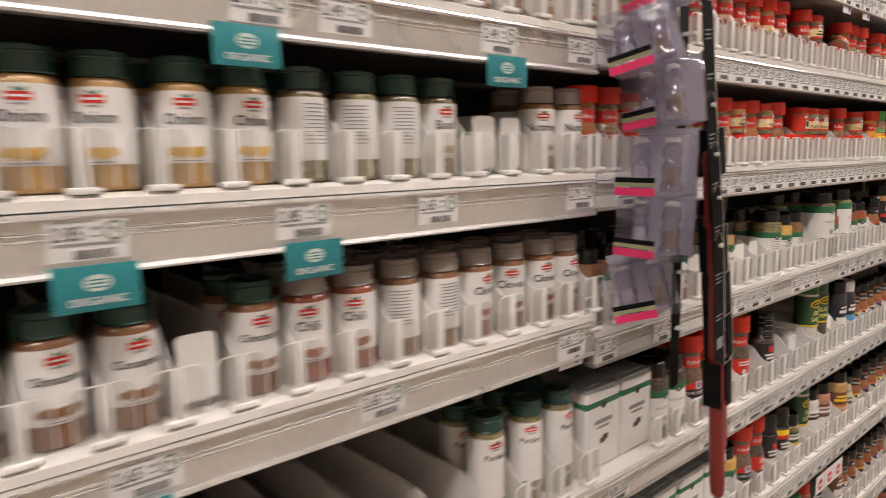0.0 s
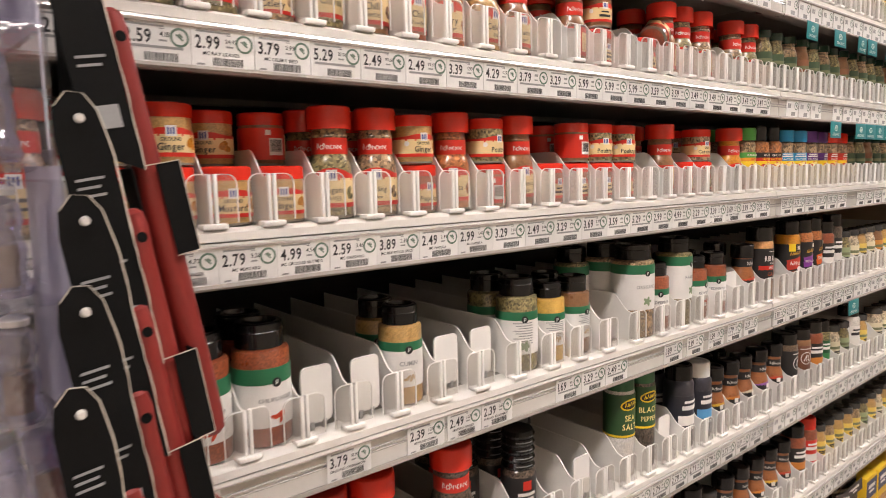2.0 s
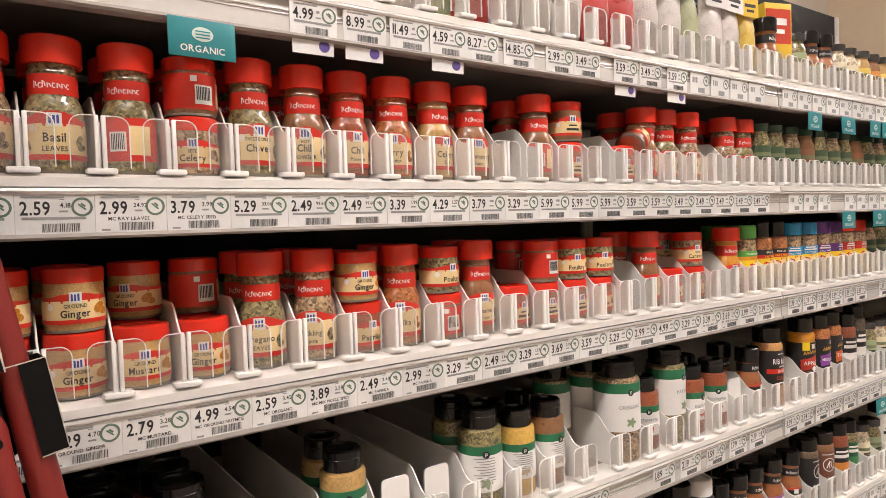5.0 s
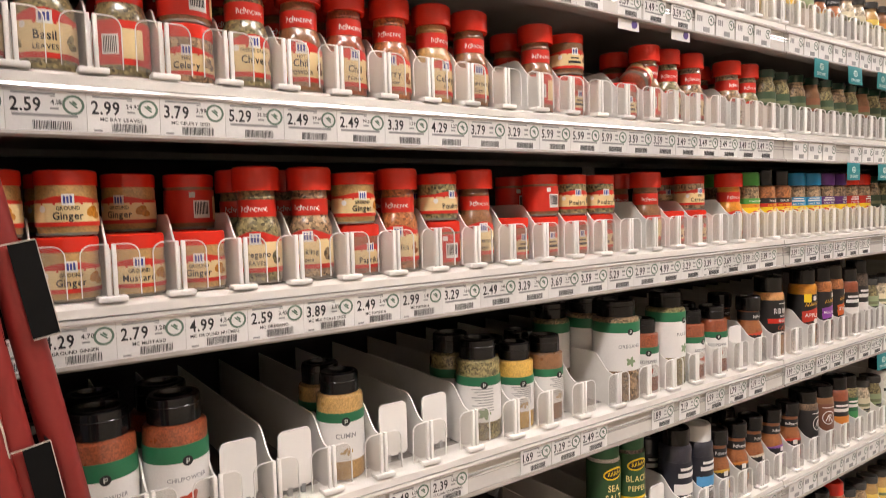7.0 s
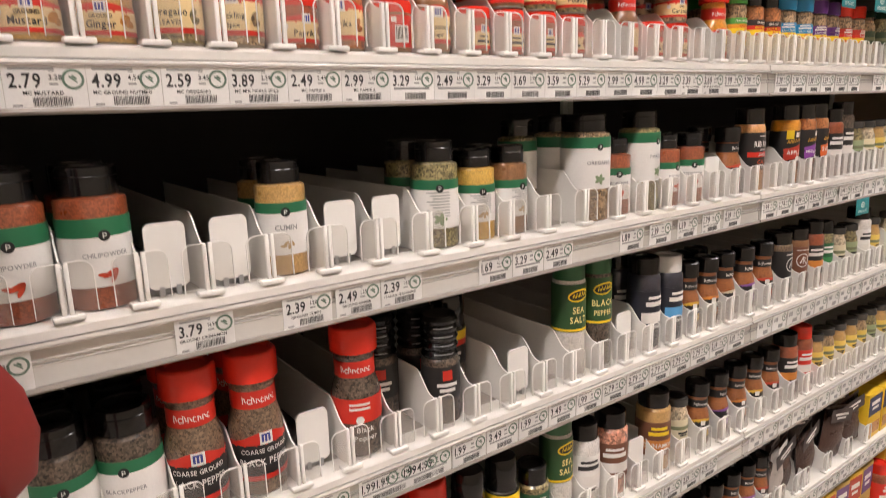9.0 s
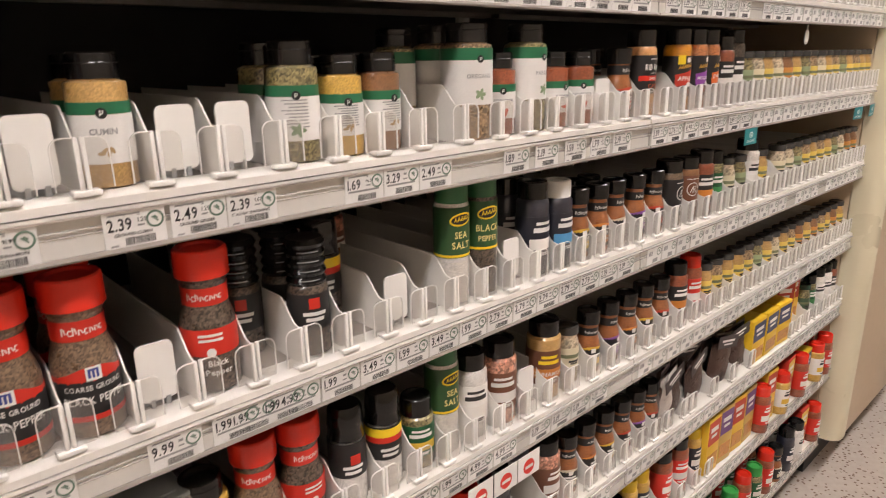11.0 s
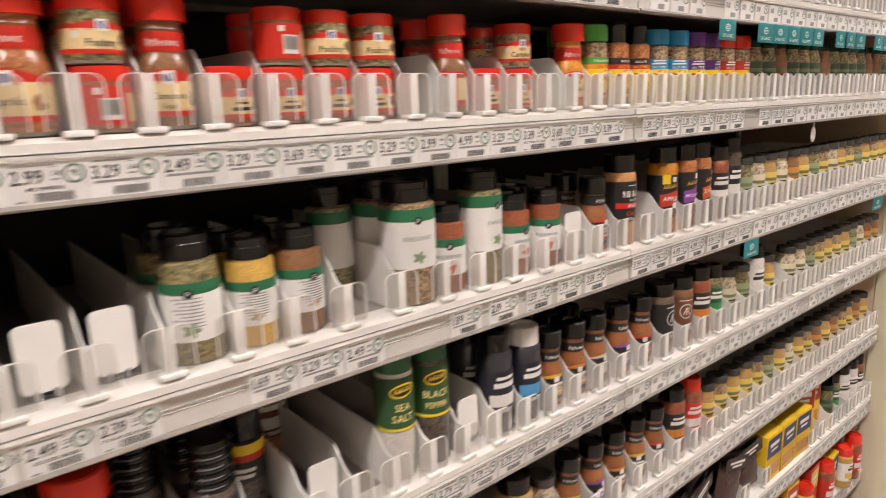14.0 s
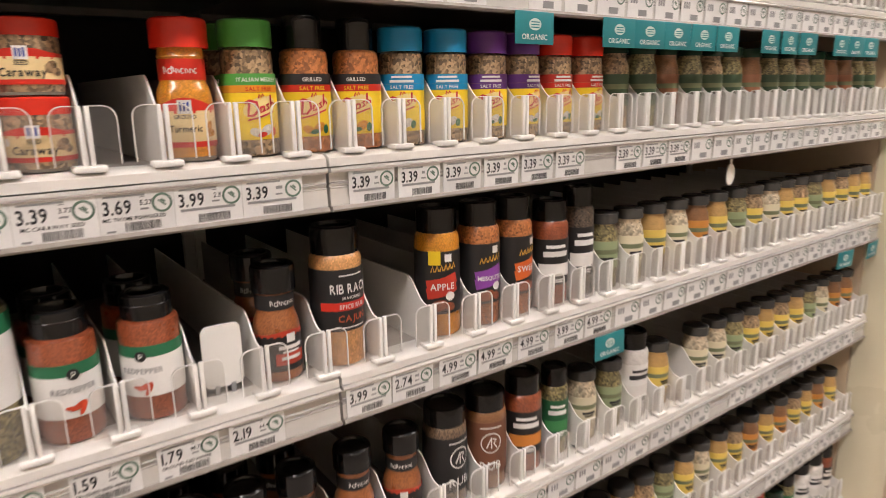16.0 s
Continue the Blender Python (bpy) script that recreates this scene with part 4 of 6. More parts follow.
def salt_grinder(kind):
    """Clear salt or pepper mill: dark head, printed sleeve, the grains showing below."""
    def build():
        root = thing("salt_grinder", f"clear {kind} grinder with a dark head and printed sleeve", "grinder", "salt and pepper mills")
        r, h = 0.0228, 0.132
        part("glass", lathe([(r * 0.85, 0), (r * 0.98, 0.002), (r, 0.004), (r, 0.05), (r * 0.9, 0.062), (r * 0.86, 0.07), (r * 0.86, 0.092)], 22), stuff_in("salt" if kind != "yellow-banded pepper" else "pepper"), root)
        part("head", lathe([(r * 0.88, 0.088), (r * 0.98, 0.09), (r * 0.94, 0.104), (r * 0.98, 0.106), (r * 0.9, 0.128), (r * 0.8, h)], 22), CAPBLACK, root, "dark grinding head")
        label_part = part("label", wrap(r + 0.0003, 0.042, 0.088, -170, 170), BLACKP, root)
        if "yellow" in kind:
            part("band", wrap(r + 0.0008, 0.074, 0.0855, -170, 170, 0.0002), YELLOWP, label_part, "yellow printed band")
            part("band", wrap(r + 0.0008, 0.066, 0.0738, -170, 170, 0.0002), REDP, label_part, "red printed band")
        else:
            part("patch", patch(0.004, 0.066, 0.013, 0.013, r + 0.0009), REDP, label_part, "red printed patch")
        part("lettering", joined(patch(0.001, 0.056, 0.026, 0.004, r + 0.0009), patch(0.001, 0.049, 0.022, 0.004, r + 0.0009)), WHITE, label_part, "white printed bars")
        return root
    return build



def small_jar(n, spice_key, band, h=0.1, cap="grey"):
    """Glass jar with a dark lid and a two-colour label."""
    def build():
        root = thing("spice_jar", f"small glass spice jar with a dark lid and {band} label", "spice jar", "dark-lidded glass spice jars")
        r = 0.0208
        glass_part = part("glass", lathe([(r * 0.85, 0), (r * 0.98, 0.002), (r, 0.004), (r, h * 0.66), (r * 0.96, h * 0.73), (r * 0.84, h * 0.79), (r * 0.8, h * 0.83), (r * 0.8, h - 0.012)], 20), stuff_in(spice_key), root)
        part("lid", cap_mesh(r * 0.97, h - 0.0135, h, 18, 0.05), plastic("lid_" + cap, {"grey": (0.05, 0.048, 0.045), "black": (0.01, 0.0095, 0.0095), "green": (0.02, 0.05, 0.03)}[cap], 0.18), root, "dark screw lid")
        c = {"yellow": (0.75, 0.55, 0.12), "green": (0.3, 0.36, 0.2), "cream": (0.7, 0.63, 0.45), "red": (0.5, 0.06, 0.02), "orange": (0.6, 0.25, 0.05), "black": (0.02, 0.02, 0.02), "blue": (0.1, 0.2, 0.5), "purple": (0.2, 0.08, 0.3), "dark green": (0.05, 0.09, 0.045), "rust": (0.3, 0.12, 0.06)}[band]
        label_part = part("label", wrap(r + 0.0002, h * 0.28, h * 0.64, -140, 140), paper("jar_" + band, c), root)
        part("label_band", wrap(r + 0.0007, h * 0.47, h * 0.53, -140, 140, 0.0002), paper("jar_band_dark", (0.17, 0.19, 0.1)), label_part)
        part("lettering", joined(patch(0, h * 0.41, 0.02, 0.0035, r + 0.0008), patch(0, h * 0.37, 0.014, 0.0022, r + 0.0008)), INK, label_part)
        return root
    return build


def grill_bottle(spice_key, band, h, r, text="", cap="black", label="dark", two=""):
    """Taller seasoning bottle: black cap, dark label with a coloured panel."""
    def build():
        cols = {"red": (0.55, 0.03, 0.015), "purple": (0.2, 0.05, 0.3), "orange": (0.65, 0.2, 0.02), "yellow": (0.8, 0.55, 0.03), "white": (0.75, 0.72, 0.68), "green": (0.05, 0.25, 0.08), "blue": (0.1, 0.35, 0.65)}
        root = thing("seasoning_bottle", f"{text.lower() or 'seasoning'} bottle with a {cap} cap, {label} label and {band} panel", "seasoning bottle", "black-labelled seasoning bottles")
        hb = h - 0.024
        glass_part = part("glass", lathe(body_profile(r, hb, r * 0.82), 22), stuff_in(spice_key), root)
        part("cap", cap_mesh(r * 0.88, hb - 0.001, h, 18, 0.12), {"black": CAPBLACK, "red": CAPRED, "white": plastic("white_cap", (0.75, 0.74, 0.72)), "green": plastic("leaf_green_cap", (0.04, 0.3, 0.06)), "yellow": plastic("yellow_cap", (0.8, 0.55, 0.02))}[cap], root, cap + " cap")
        lm = {"dark": BLACKP, "white": WHITE, "green": paper("deep_green", (0.01, 0.1, 0.035)), "brown": paper("brown", (0.16, 0.06, 0.03)), "red": REDP, "navy": paper("navy", (0.015, 0.017, 0.028))}[label]
        label_part = part("label", wrap(r + 0.0002, h * 0.2, h * 0.64, -150, 150), lm, root)
        part("panel", patch(0, h * 0.345, r * 1.9, h * 0.12, r + 0.0008), paper("panel_" + band, cols[band]), root, band + " printed panel")
        tm = INK if label == "white" else WHITE
        if text:
            big = min(0.011, 0.062 * r / 0.0222 / len(text))
            part("lettering", words(text, big, 0, h * (0.48 if two else 0.315), r=r + 0.0013, squeeze=1.0), tm, label_part)
            if two:
                part("lettering", words(two, 0.0062, 0, h * 0.325, r=r + 0.0013), tm, label_part)
            else:
                part("title", joined(patch(0, h * 0.56, r * 1.0, h * 0.035, r + 0.0008), patch(0, h * 0.49, r * 1.3, h * 0.045, r + 0.0008)), YELLOWP, label_part)["kind"] = "stuff"
        else:
            part("lettering", joined(patch(0, h * 0.57, r * 1.1, h * 0.03, r + 0.0008), patch(0, h * 0.5, r * 1.4, h * 0.05, r + 0.0008)), tm, label_part)
        part("fine_print", joined(patch(0, h * 0.25, r, 0.0018, r + 0.0008), patch(0, h * 0.23, r * 0.8, 0.0018, r + 0.0008)), tm, label_part)
        return root
    return build


def large_red(spice_key="pepper", top="", two="", back=False):
    """Large pepper jar: red cap and neck band, black label under a red arch."""
    def build():
        root = thing("pepper_jar", f"large ground pepper jar with a red cap and {'red back label' if back else 'black label'}", "pepper jar", "large red-capped pepper jars")
        r, h = 0.0265, 0.143
        part("glass", lathe([(r * 0.86, 0), (r * 0.98, 0.002), (r, 0.004), (r, 0.064), (r * 0.98, 0.071), (r * 0.9, 0.079), (r * 0.83, 0.085), (r * 0.8, 0.09), (r * 0.8, 0.108), (r * 0.84, 0.111), (r * 0.78, 0.116)], 26), stuff_in(spice_key), root)
        part("cap", cap_mesh(r * 0.96, 0.1155, h, 30, 0.1), CAPRED, root, "large ribbed red cap")
        band = part("neck_band", wrap(r * 0.8 + 0.0002, 0.089, 0.1065), REDP, root, "red neck band")
        printed_name(band, r * 0.8 + 0.0009, 0.0945, 0.0072)
        q = r + 0.0009
        if back:
            label_part = part("label", wrap(r + 0.0002, 0.04, 0.067, -120, 120), REDP, root)
            part("lettering", joined(*[stroke([(-0.011, z), (0.012, z)], 0.0026, q) for z in (0.061, 0.056)]), WHITE, label_part)
            part("seal", leaf(0.0, 0.0435, 0.009, 0.009, 0, q), WHITE, label_part, "round white seal")
            part("lettering", words("Black", 0.0085, 0.006, 0.0295, r=q), WHITE, label_part), part("lettering", words("Pepper", 0.0085, 0.006, 0.02, r=q), WHITE, label_part)
            return root
        label_part = part("label", wrap(r + 0.0002, 0.0215, 0.054, -130, 130), BLACKP, root)
        part("label_top", arch(r + 0.0003, 0.053, 0.0585, 0.0085, -130, 130), REDP, label_part, "red printed arch")
        part("stripe", wrap(r + 0.0006, 0.0175, 0.0225, -130, 130, 0.0002), REDP, label_part, "red stripe")
        logo_block(root, r + 0.001, 0.0605, 0.0125)
        part("lettering", words(top, 0.0066, 0, 0.0455, r=q, squeeze=0.85), WHITE, label_part)
        part("lettering", words(two, 0.0098, 0, 0.033, r=q, squeeze=0.78), WHITE, label_part)
        return root
    return build



def grinder(h=0.13):
    def build():
        root = thing("pepper_grinder", "peppercorn grinder with a black ribbed head and dark label", "pepper grinder", "dark pepper grinders")
        r = 0.0225
        glass_part = part("glass", lathe(body_profile(r, h * 0.62, r * 0.85), 22), stuff_in("pepper"), root)
        rows = []
        for k in range(11):
            z = h * 0.6 + h * 0.4 * k / 10
            rows.append((r * (0.98 if k % 2 else 0.86), z))
        part("head", lathe(rows, 22), CAPBLACK, root, "ribbed black grinding head")
        label_part = part("label", wrap(r + 0.0002, h * 0.24, h * 0.55, -140, 140), BLACKP, root)
        part("head_print", joined(*[wrap(r * 0.985, h * (0.66 + 0.08 * k), h * (0.668 + 0.08 * k), -38, 24, 0.0002) for k in range(4)]), GREYINK, label_part)["kind"] = "stuff"
        part("patch", patch(0, h * 0.47, 0.012, 0.012, r + 0.0008), REDP, label_part, "red printed patch")
        part("lettering", joined(patch(0, h * 0.38, 0.026, 0.004, r + 0.0008), patch(0, h * 0.33, 0.02, 0.004, r + 0.0008)), WHITE, label_part)
        return root
    return build


def tin(w=0.078, d=0.05, h=0.118):
    def build():
        root = thing("spice_tin", "white and green rectangular spice tin with a grey lid", "spice tin", "large white and green tins")
        part("body", box(-w / 2, 0, 0, w / 2, d, h - 0.006, 0.004, 3), WHITE, root)
        part("lid", joined(box(-w / 2 + 0.001, 0.001, h - 0.0058, w / 2 - 0.001, d - 0.001, h, 0.002, 2), box(-w / 2 + 0.012, 0.01, h - 0.001, w / 2 - 0.012, d - 0.01, h + 0.002, 0.001)), mat("tin_lid", (0.4, 0.45, 0.47), rough=0.35, var=0.1), root, "grey metal lid")
        band_part = part("band", box(-w / 2 - 0.0003, -0.0003, h * 0.74, w / 2 + 0.0003, d + 0.0003, h * 0.86, 0.004, 3), GREENP, root, "green band")
        part("badge", moved(lathe([(0.005, 0), (0.005, 0.0005)], 16), pose(0, -0.0003, h * 0.77, 90)), BLACKP, root, "round black badge")
        part("picture", joined(box(-0.008, -0.0006, h * 0.3, 0.004, -0.0002, h * 0.36), box(-0.002, -0.0009, h * 0.33, 0.01, -0.0007, h * 0.4)), stuff_in("dark"), root, "printed spice picture")
        part("lettering", joined(box(-0.02, -0.0006, h * 0.55, 0.02, -0.0002, h * 0.6), box(-0.014, -0.0006, h * 0.49, 0.014, -0.0002, h * 0.52)), GREYINK, root)
        return root
    return build


def carton(name, col, side, w, d, h, text=""):
    def build():
        root = thing("food_carton", f"{name} seasoning carton with a printed front", "carton", "seasoning cartons")
        part("box", box(-w / 2, 0, 0, w / 2, d, h, 0.0012), paper("carton_" + name, col), root)
        front_panel_part = part("front_panel", box(-w / 2 + 0.003, -0.0006, h * 0.52, w / 2 - 0.003, -0.0002, h * 0.93), paper("carton_side_" + name, side), root)
        part("picture", joined(box(-w / 2 + 0.006, -0.0006, h * 0.1, w / 2 - 0.006, -0.0002, h * 0.34)), stuff_in("gold"), front_panel_part, "printed food picture")
        if text:
            part("lettering", words(text, min(0.016, w * 1.2 / len(text)), 0, h * 0.68, -0.0009), WHITE, front_panel_part)
        else:
            part("lettering", joined(box(-w * 0.3, -0.0009, h * 0.74, w * 0.3, -0.0007, h * 0.82), box(-w * 0.22, -0.0009, h * 0.64, w * 0.22, -0.0007, h * 0.69)), WHITE, front_panel_part)
        return root
    return build


def pouch(name, col, w=0.07, h=0.12, label="", clear=False, text=""):
    """A pillow pouch, crimped at the top, leaning a little."""
    def build():
        root = thing("spice_pouch", f"{name} spice pouch with a crimped top and printed front", "spice pouch", "hanging spice pouches")
        bm = bmesh.new()
        nx, nz = 8, 10
        rnd = random.Random(name)
        for side in (-1, 1):
            g = [[None] * (nx + 1) for _ in range(nz + 1)]
            for j in range(nz + 1):
                for i in range(nx + 1):
                    u, v = i / nx, j / nz
                    bulge = 0.017 * (math.sin(math.pi * u) * math.sin(math.pi * min(1, v / 0.88)) if v < 0.88 else 0) ** 0.7 + 0.0004
                    g[j][i] = bm.verts.new(((u - 0.5) * w * (1 - 0.05 * math.sin(math.pi * v)), 0.018 + side * (bulge + rnd.uniform(-0.0016, 0.0016) * (bulge > 0.001)), v * h))
            for j in range(nz):
                for i in range(nx):
                    bm.faces.new((g[j][i], g[j][i + 1], g[j + 1][i + 1], g[j + 1][i]))
        bmesh.ops.remove_doubles(bm, verts=bm.verts[:], dist=0.0009)
        part("bag", bm, mat("pouch_" + name, col, rough=0.3, var=0.3, scale=40, fine=0.2, coat=0.15, bump=0.6), root)
        header_part = part("header", prism(rounded(-w / 2 + 0.002, h * 0.74, w / 2 - 0.002, h * 0.98, 0.003), 0.003, 0.0037), paper("pouch_header_" + (label or "white"), {"red": (0.5, 0.03, 0.03), "": (0.75, 0.72, 0.7), "yellow": (0.75, 0.5, 0.03), "dark": (0.03, 0.02, 0.02)}[label]), root, "printed header")
        part("lettering", words(text, min(0.011, w / len(text)), 0, h * 0.82, 0.0026) if text else joined(box(-w * 0.3, 0.0026, h * 0.86, w * 0.3, 0.0029, h * 0.9), box(-w * 0.2, 0.0026, h * 0.8, w * 0.2, 0.0029, h * 0.83)), WHITE if label in ("red", "dark") else INK, header_part)
        return root
    return build


def shaker_green(spice_key, text):
    """Tall green-labelled shaker with a yellow oval; the salt or pepper shows below the label."""
    def build():
        root = thing("salt_shaker", f"tall green {text.lower()} shaker with a yellow oval print", "salt shaker", "green and yellow shakers")
        r, h = 0.0232, 0.156
        q = r + 0.0009
        part("glass", lathe(body_profile(r, h - 0.022, r * 0.92), 22), stuff_in(spice_key), root)
        part("cap", cap_mesh(r * 0.95, h - 0.0225, h, 22, 0.1), plastic("bottle_green_cap", (0.03, 0.13, 0.05)), root, "green cap")
        label = part("label", wrap(r + 0.0002, 0.063, 0.129, -165, 165), paper("olive_green", (0.026, 0.085, 0.026)), root)
        part("oval", joined(leaf(0, 0.1135, 0.0335, 0.017, 8, q)), YELLOWP, label, "yellow printed oval")
        part("oval_mark", joined(leaf(0, 0.1135, 0.029, 0.0125, 8, q + 0.0002)), BLACKP, label)
        part("oval_print", joined(*[stroke([(-0.010 + 0.0045 * k, 0.1105 + 0.0006 * k), (-0.0085 + 0.0045 * k, 0.1165 + 0.0006 * k), (-0.007 + 0.0045 * k, 0.111 + 0.0006 * k)], 0.0014, q + 0.0005) for k in range(5)]), YELLOWP, label)
        part("band", wrap(r + 0.0006, 0.064, 0.0672, -165, 165, 0.0002), YELLOWP, label, "yellow band")
        rows = text.split()
        for k, word in enumerate(rows):
            part("lettering", words(word, min(0.0125, 0.062 / len(word)), 0, 0.089 - 0.0135 * k, r=q, squeeze=0.85), paper("pale_yellow", (0.88, 0.72, 0.3)), label)
        return root
    return build



KINDS = {
    "oregano": tall_red("green", "Oregano", "LEAVES"), "pickling": tall_red("mix", "Pickling", "Spice"), "paprika": tall_red("rust", "Paprika"), "cumin_t": tall_red("brown", "Chili", "POWDER", False, "HOT"),
    "celery": tall_red("tan", "Celery", "Salt"), "chives": tall_red("green", "Chives", "", False, "FREEZE DRIED"), "turmeric": tall_red("gold", "Turmeric", "", False, "GROUND"), "bay": tall_red("green", "Bay", "", True), "curry": tall_red("rust", "Curry", "Powder"),
    "plain_t": tall_red("mix", ""), "plain_g": tall_red("green", ""), "basil_t": tall_red("green", "Basil", "LEAVES"), "chili_t": tall_red("red", "Chili", "Powder"), "sugar_t": tall_red("brown", "Cinnamon", "Sugar"), "back_t": tall_red("brown", "", "", True),
    "ginger": short_red("tan", "Ginger", "GROUND"), "mustard": short_red("tan", "Mustard", "GROUND"), "paprika_s": short_red("red", "Paprika"), "caraway": short_red("mix", "Caraway", "SEED"), "celery_s": short_red("mix", "Celery", "SEED"), "poultry": short_red("green", "Poultry"), "plain_s": short_red("brown", ""), "red_s": short_red("red", ""), "back_s": short_red("brown", "", "", True),
    "chilipowder": green_band("red", "CHILIPOWDER", 0.115, 0.0272, "red", "chili"), "cumin": green_band("tan", "CUMIN", 0.108, 0.0238, "tan"), "sage_b": green_band("green", "", 0.134, 0.0262, "green", "big"), "sage": green_band("green", "", 0.117, 0.0262, "green"), "garlic": green_band("yellow", "", 0.104, 0.0235, "tan", "small"),
    "redpepper": green_band("red", "REDPEPPER", 0.104, 0.0235, "red", "small"), "oregano_b": green_band("mix", "OREGANO", 0.138, 0.032, "green", "big"), "parsley": green_band("green", "PARSLEY", 0.139, 0.0285, "green", "big"), "small_gb": green_band("brown", "", 0.102, 0.0215, "red", "small"),
    "ginger_b": green_band("brown", "", 0.106, 0.0235, "tan", "small"), "blackpepper": green_band("pepper", "BLACKPEPPER", 0.122, 0.0275, "tan", "mid"),
    "onion": gourmet("tan", "green", "Onion", "yellow"), "basil": gourmet("green", "green", "", "green"), "basil2": gourmet("green", "green", "Basil", "green"), "nutmeg": gourmet("brown", "grey", "Nutmeg", "mix"),
    "cinnamon": gourmet("brown", "green", "Cinnamon", "brown"), "cloves": gourmet("brown", "grey", "Cloves", "red"), "chili_g": gourmet("red", "grey", "Chili", "red"), "plain_go": gourmet("brown", "grey", "", "red"),
    "herb_g": gourmet("green", "green", "Parsley", "green", 0.135),
    "dash_green": dash("green", (0.08, 0.36, 0.06)), "dash_black": dash("black", (0.02, 0.018, 0.018)), "dash_blue": dash("blue", (0.01, 0.25, 0.5)), "dash_purple": dash("purple", (0.12, 0.03, 0.2)), "dash_red": dash("red", (0.5, 0.03, 0.015)),
    "jar_a": small_jar(0, "tan", "yellow"), "jar_b": small_jar(1, "pale", "cream"), "jar_c": small_jar(2, "green", "green"), "jar_d": small_jar(3, "mix", "yellow"), "jar_e": small_jar(4, "brown", "orange"),
    "jar_g1": small_jar(5, "green", "dark green", 0.106, "green"), "jar_g2": small_jar(6, "brown", "rust", 0.106, "green"), "jar_g3": small_jar(7, "mix", "dark green", 0.106, "green"),
    "sm_red": amber_bottle("red"), "sm_yel": amber_bottle("yellow"), "sm_blu": amber_bottle("cream"), "sm_pur": amber_bottle("purple"), "sm_or": amber_bottle("orange"),
    "flame": amber_bottle("red", 0.024, 0.108), "ribrack": rib_rub(), "apple": grill_master("red", (0.55, 0.04, 0.02), "APPLE"),
    "mesquite": grill_master("purple", (0.26, 0.06, 0.36), "MESQUITE"), "sweet": grill_master("orange", (0.68, 0.13, 0.02), "SWEET", False), "meat": grill_bottle("red", "white", 0.128, 0.0235, ""), "tallblack": grill_bottle("pepper", "white", 0.14, 0.021, "", label="dark"),
    "kblack": rub_shaker("pepperlight", "black"), "kbrown": rub_shaker("brown", "brown"), "korange": grill_bottle("red", "orange", 0.128, 0.025, ""), "greentall": grill_bottle("green", "green", 0.12, 0.019, "", label="green"),
    "seasalt": shaker_green("salt", "SEA SALT"), "peppergreen": shaker_green("pepper", "BLACK PEPPER"),
    "saltnavy": grill_bottle("navy", "white", 0.138, 0.0245, "", label="navy"), "saltblue": grill_bottle("navy", "blue", 0.132, 0.0245, "", cap="white", label="navy"),
    "cingold": grill_bottle("tan", "orange", 0.13, 0.0275, "CINNAMON", label="brown"), "yellowjar": green_band("yellow", "", 0.12, 0.026, "tan"), "whitesalt": grill_bottle("salt", "white", 0.13, 0.025, "", cap="black", label="white"), "pinksalt": grill_bottle("pink", "white", 0.13, 0.027, "", label="brown"),
    "greencap": grill_bottle("green", "white", 0.118, 0.0235, "", cap="green", label="green"), "hotred": grill_bottle("red", "white", 0.135, 0.026, "", cap="black", label="red"), "yellowtop": grill_bottle("yellow", "white", 0.13, 0.022, "", cap="yellow", label="navy"), "garlicgreen": grill_bottle("green", "yellow", 0.1, 0.0235, "", label="green"), "grindsalt": salt_grinder("yellow-banded sea salt"), "saltmill": salt_grinder("salt"), "peppermill": salt_grinder("yellow-banded pepper"),
    "bigpepper": large_red("pepperlight", "COARSE GROUND", "BLACK PEPPER"), "bigpepper2": large_red("pepper", "", "", True), "grinder": grinder(), "tin": tin(),
    "redshaker": grill_bottle("red", "white", 0.13, 0.024, "", cap="red", label="red"), "yellowshaker": grill_bottle("yellow", "yellow", 0.12, 0.024, "", cap="red", label="white"),
    "c_yellow": carton("yellow", (0.75, 0.48, 0.02), (0.03, 0.04, 0.12), 0.075, 0.045, 0.115), "c_yellow2": carton("golden", (0.78, 0.5, 0.04), (0.5, 0.05, 0.02), 0.06, 0.04, 0.15), "c_red": carton("red", (0.5, 0.03, 0.015), (0.7, 0.5, 0.1), 0.065, 0.04, 0.14), "c_white": carton("white", (0.7, 0.68, 0.64), (0.5, 0.05, 0.02), 0.06, 0.04, 0.14), "c_purple": carton("striped", (0.6, 0.4, 0.1), (0.15, 0.06, 0.2), 0.06, 0.04, 0.15),
    "p_dark": pouch("dark brown", (0.06, 0.028, 0.02), 0.095, 0.125, "dark"), "p_red": pouch("red", (0.45, 0.04, 0.03), 0.06, 0.13, "red"), "p_clear": pouch("white", (0.55, 0.5, 0.46), 0.055, 0.13, ""), "p_yellow": pouch("yellow", (0.6, 0.42, 0.08), 0.05, 0.13, "yellow"), "p_green": pouch("pale green", (0.4, 0.42, 0.25), 0.05, 0.14, ""),
}


def item(key, x, y, z, turn=None, lean=0.0):
    put(key, KINDS[key], pose(x, y, z, 0, lean, random.uniform(-32, 10) if turn is None else turn))


# kinds with nothing of their own behind them
ALONE = ("seasalt", "peppergreen", "bigpepper2", "saltblue", "grinder", "turmeric", "parsley", "sage_b")


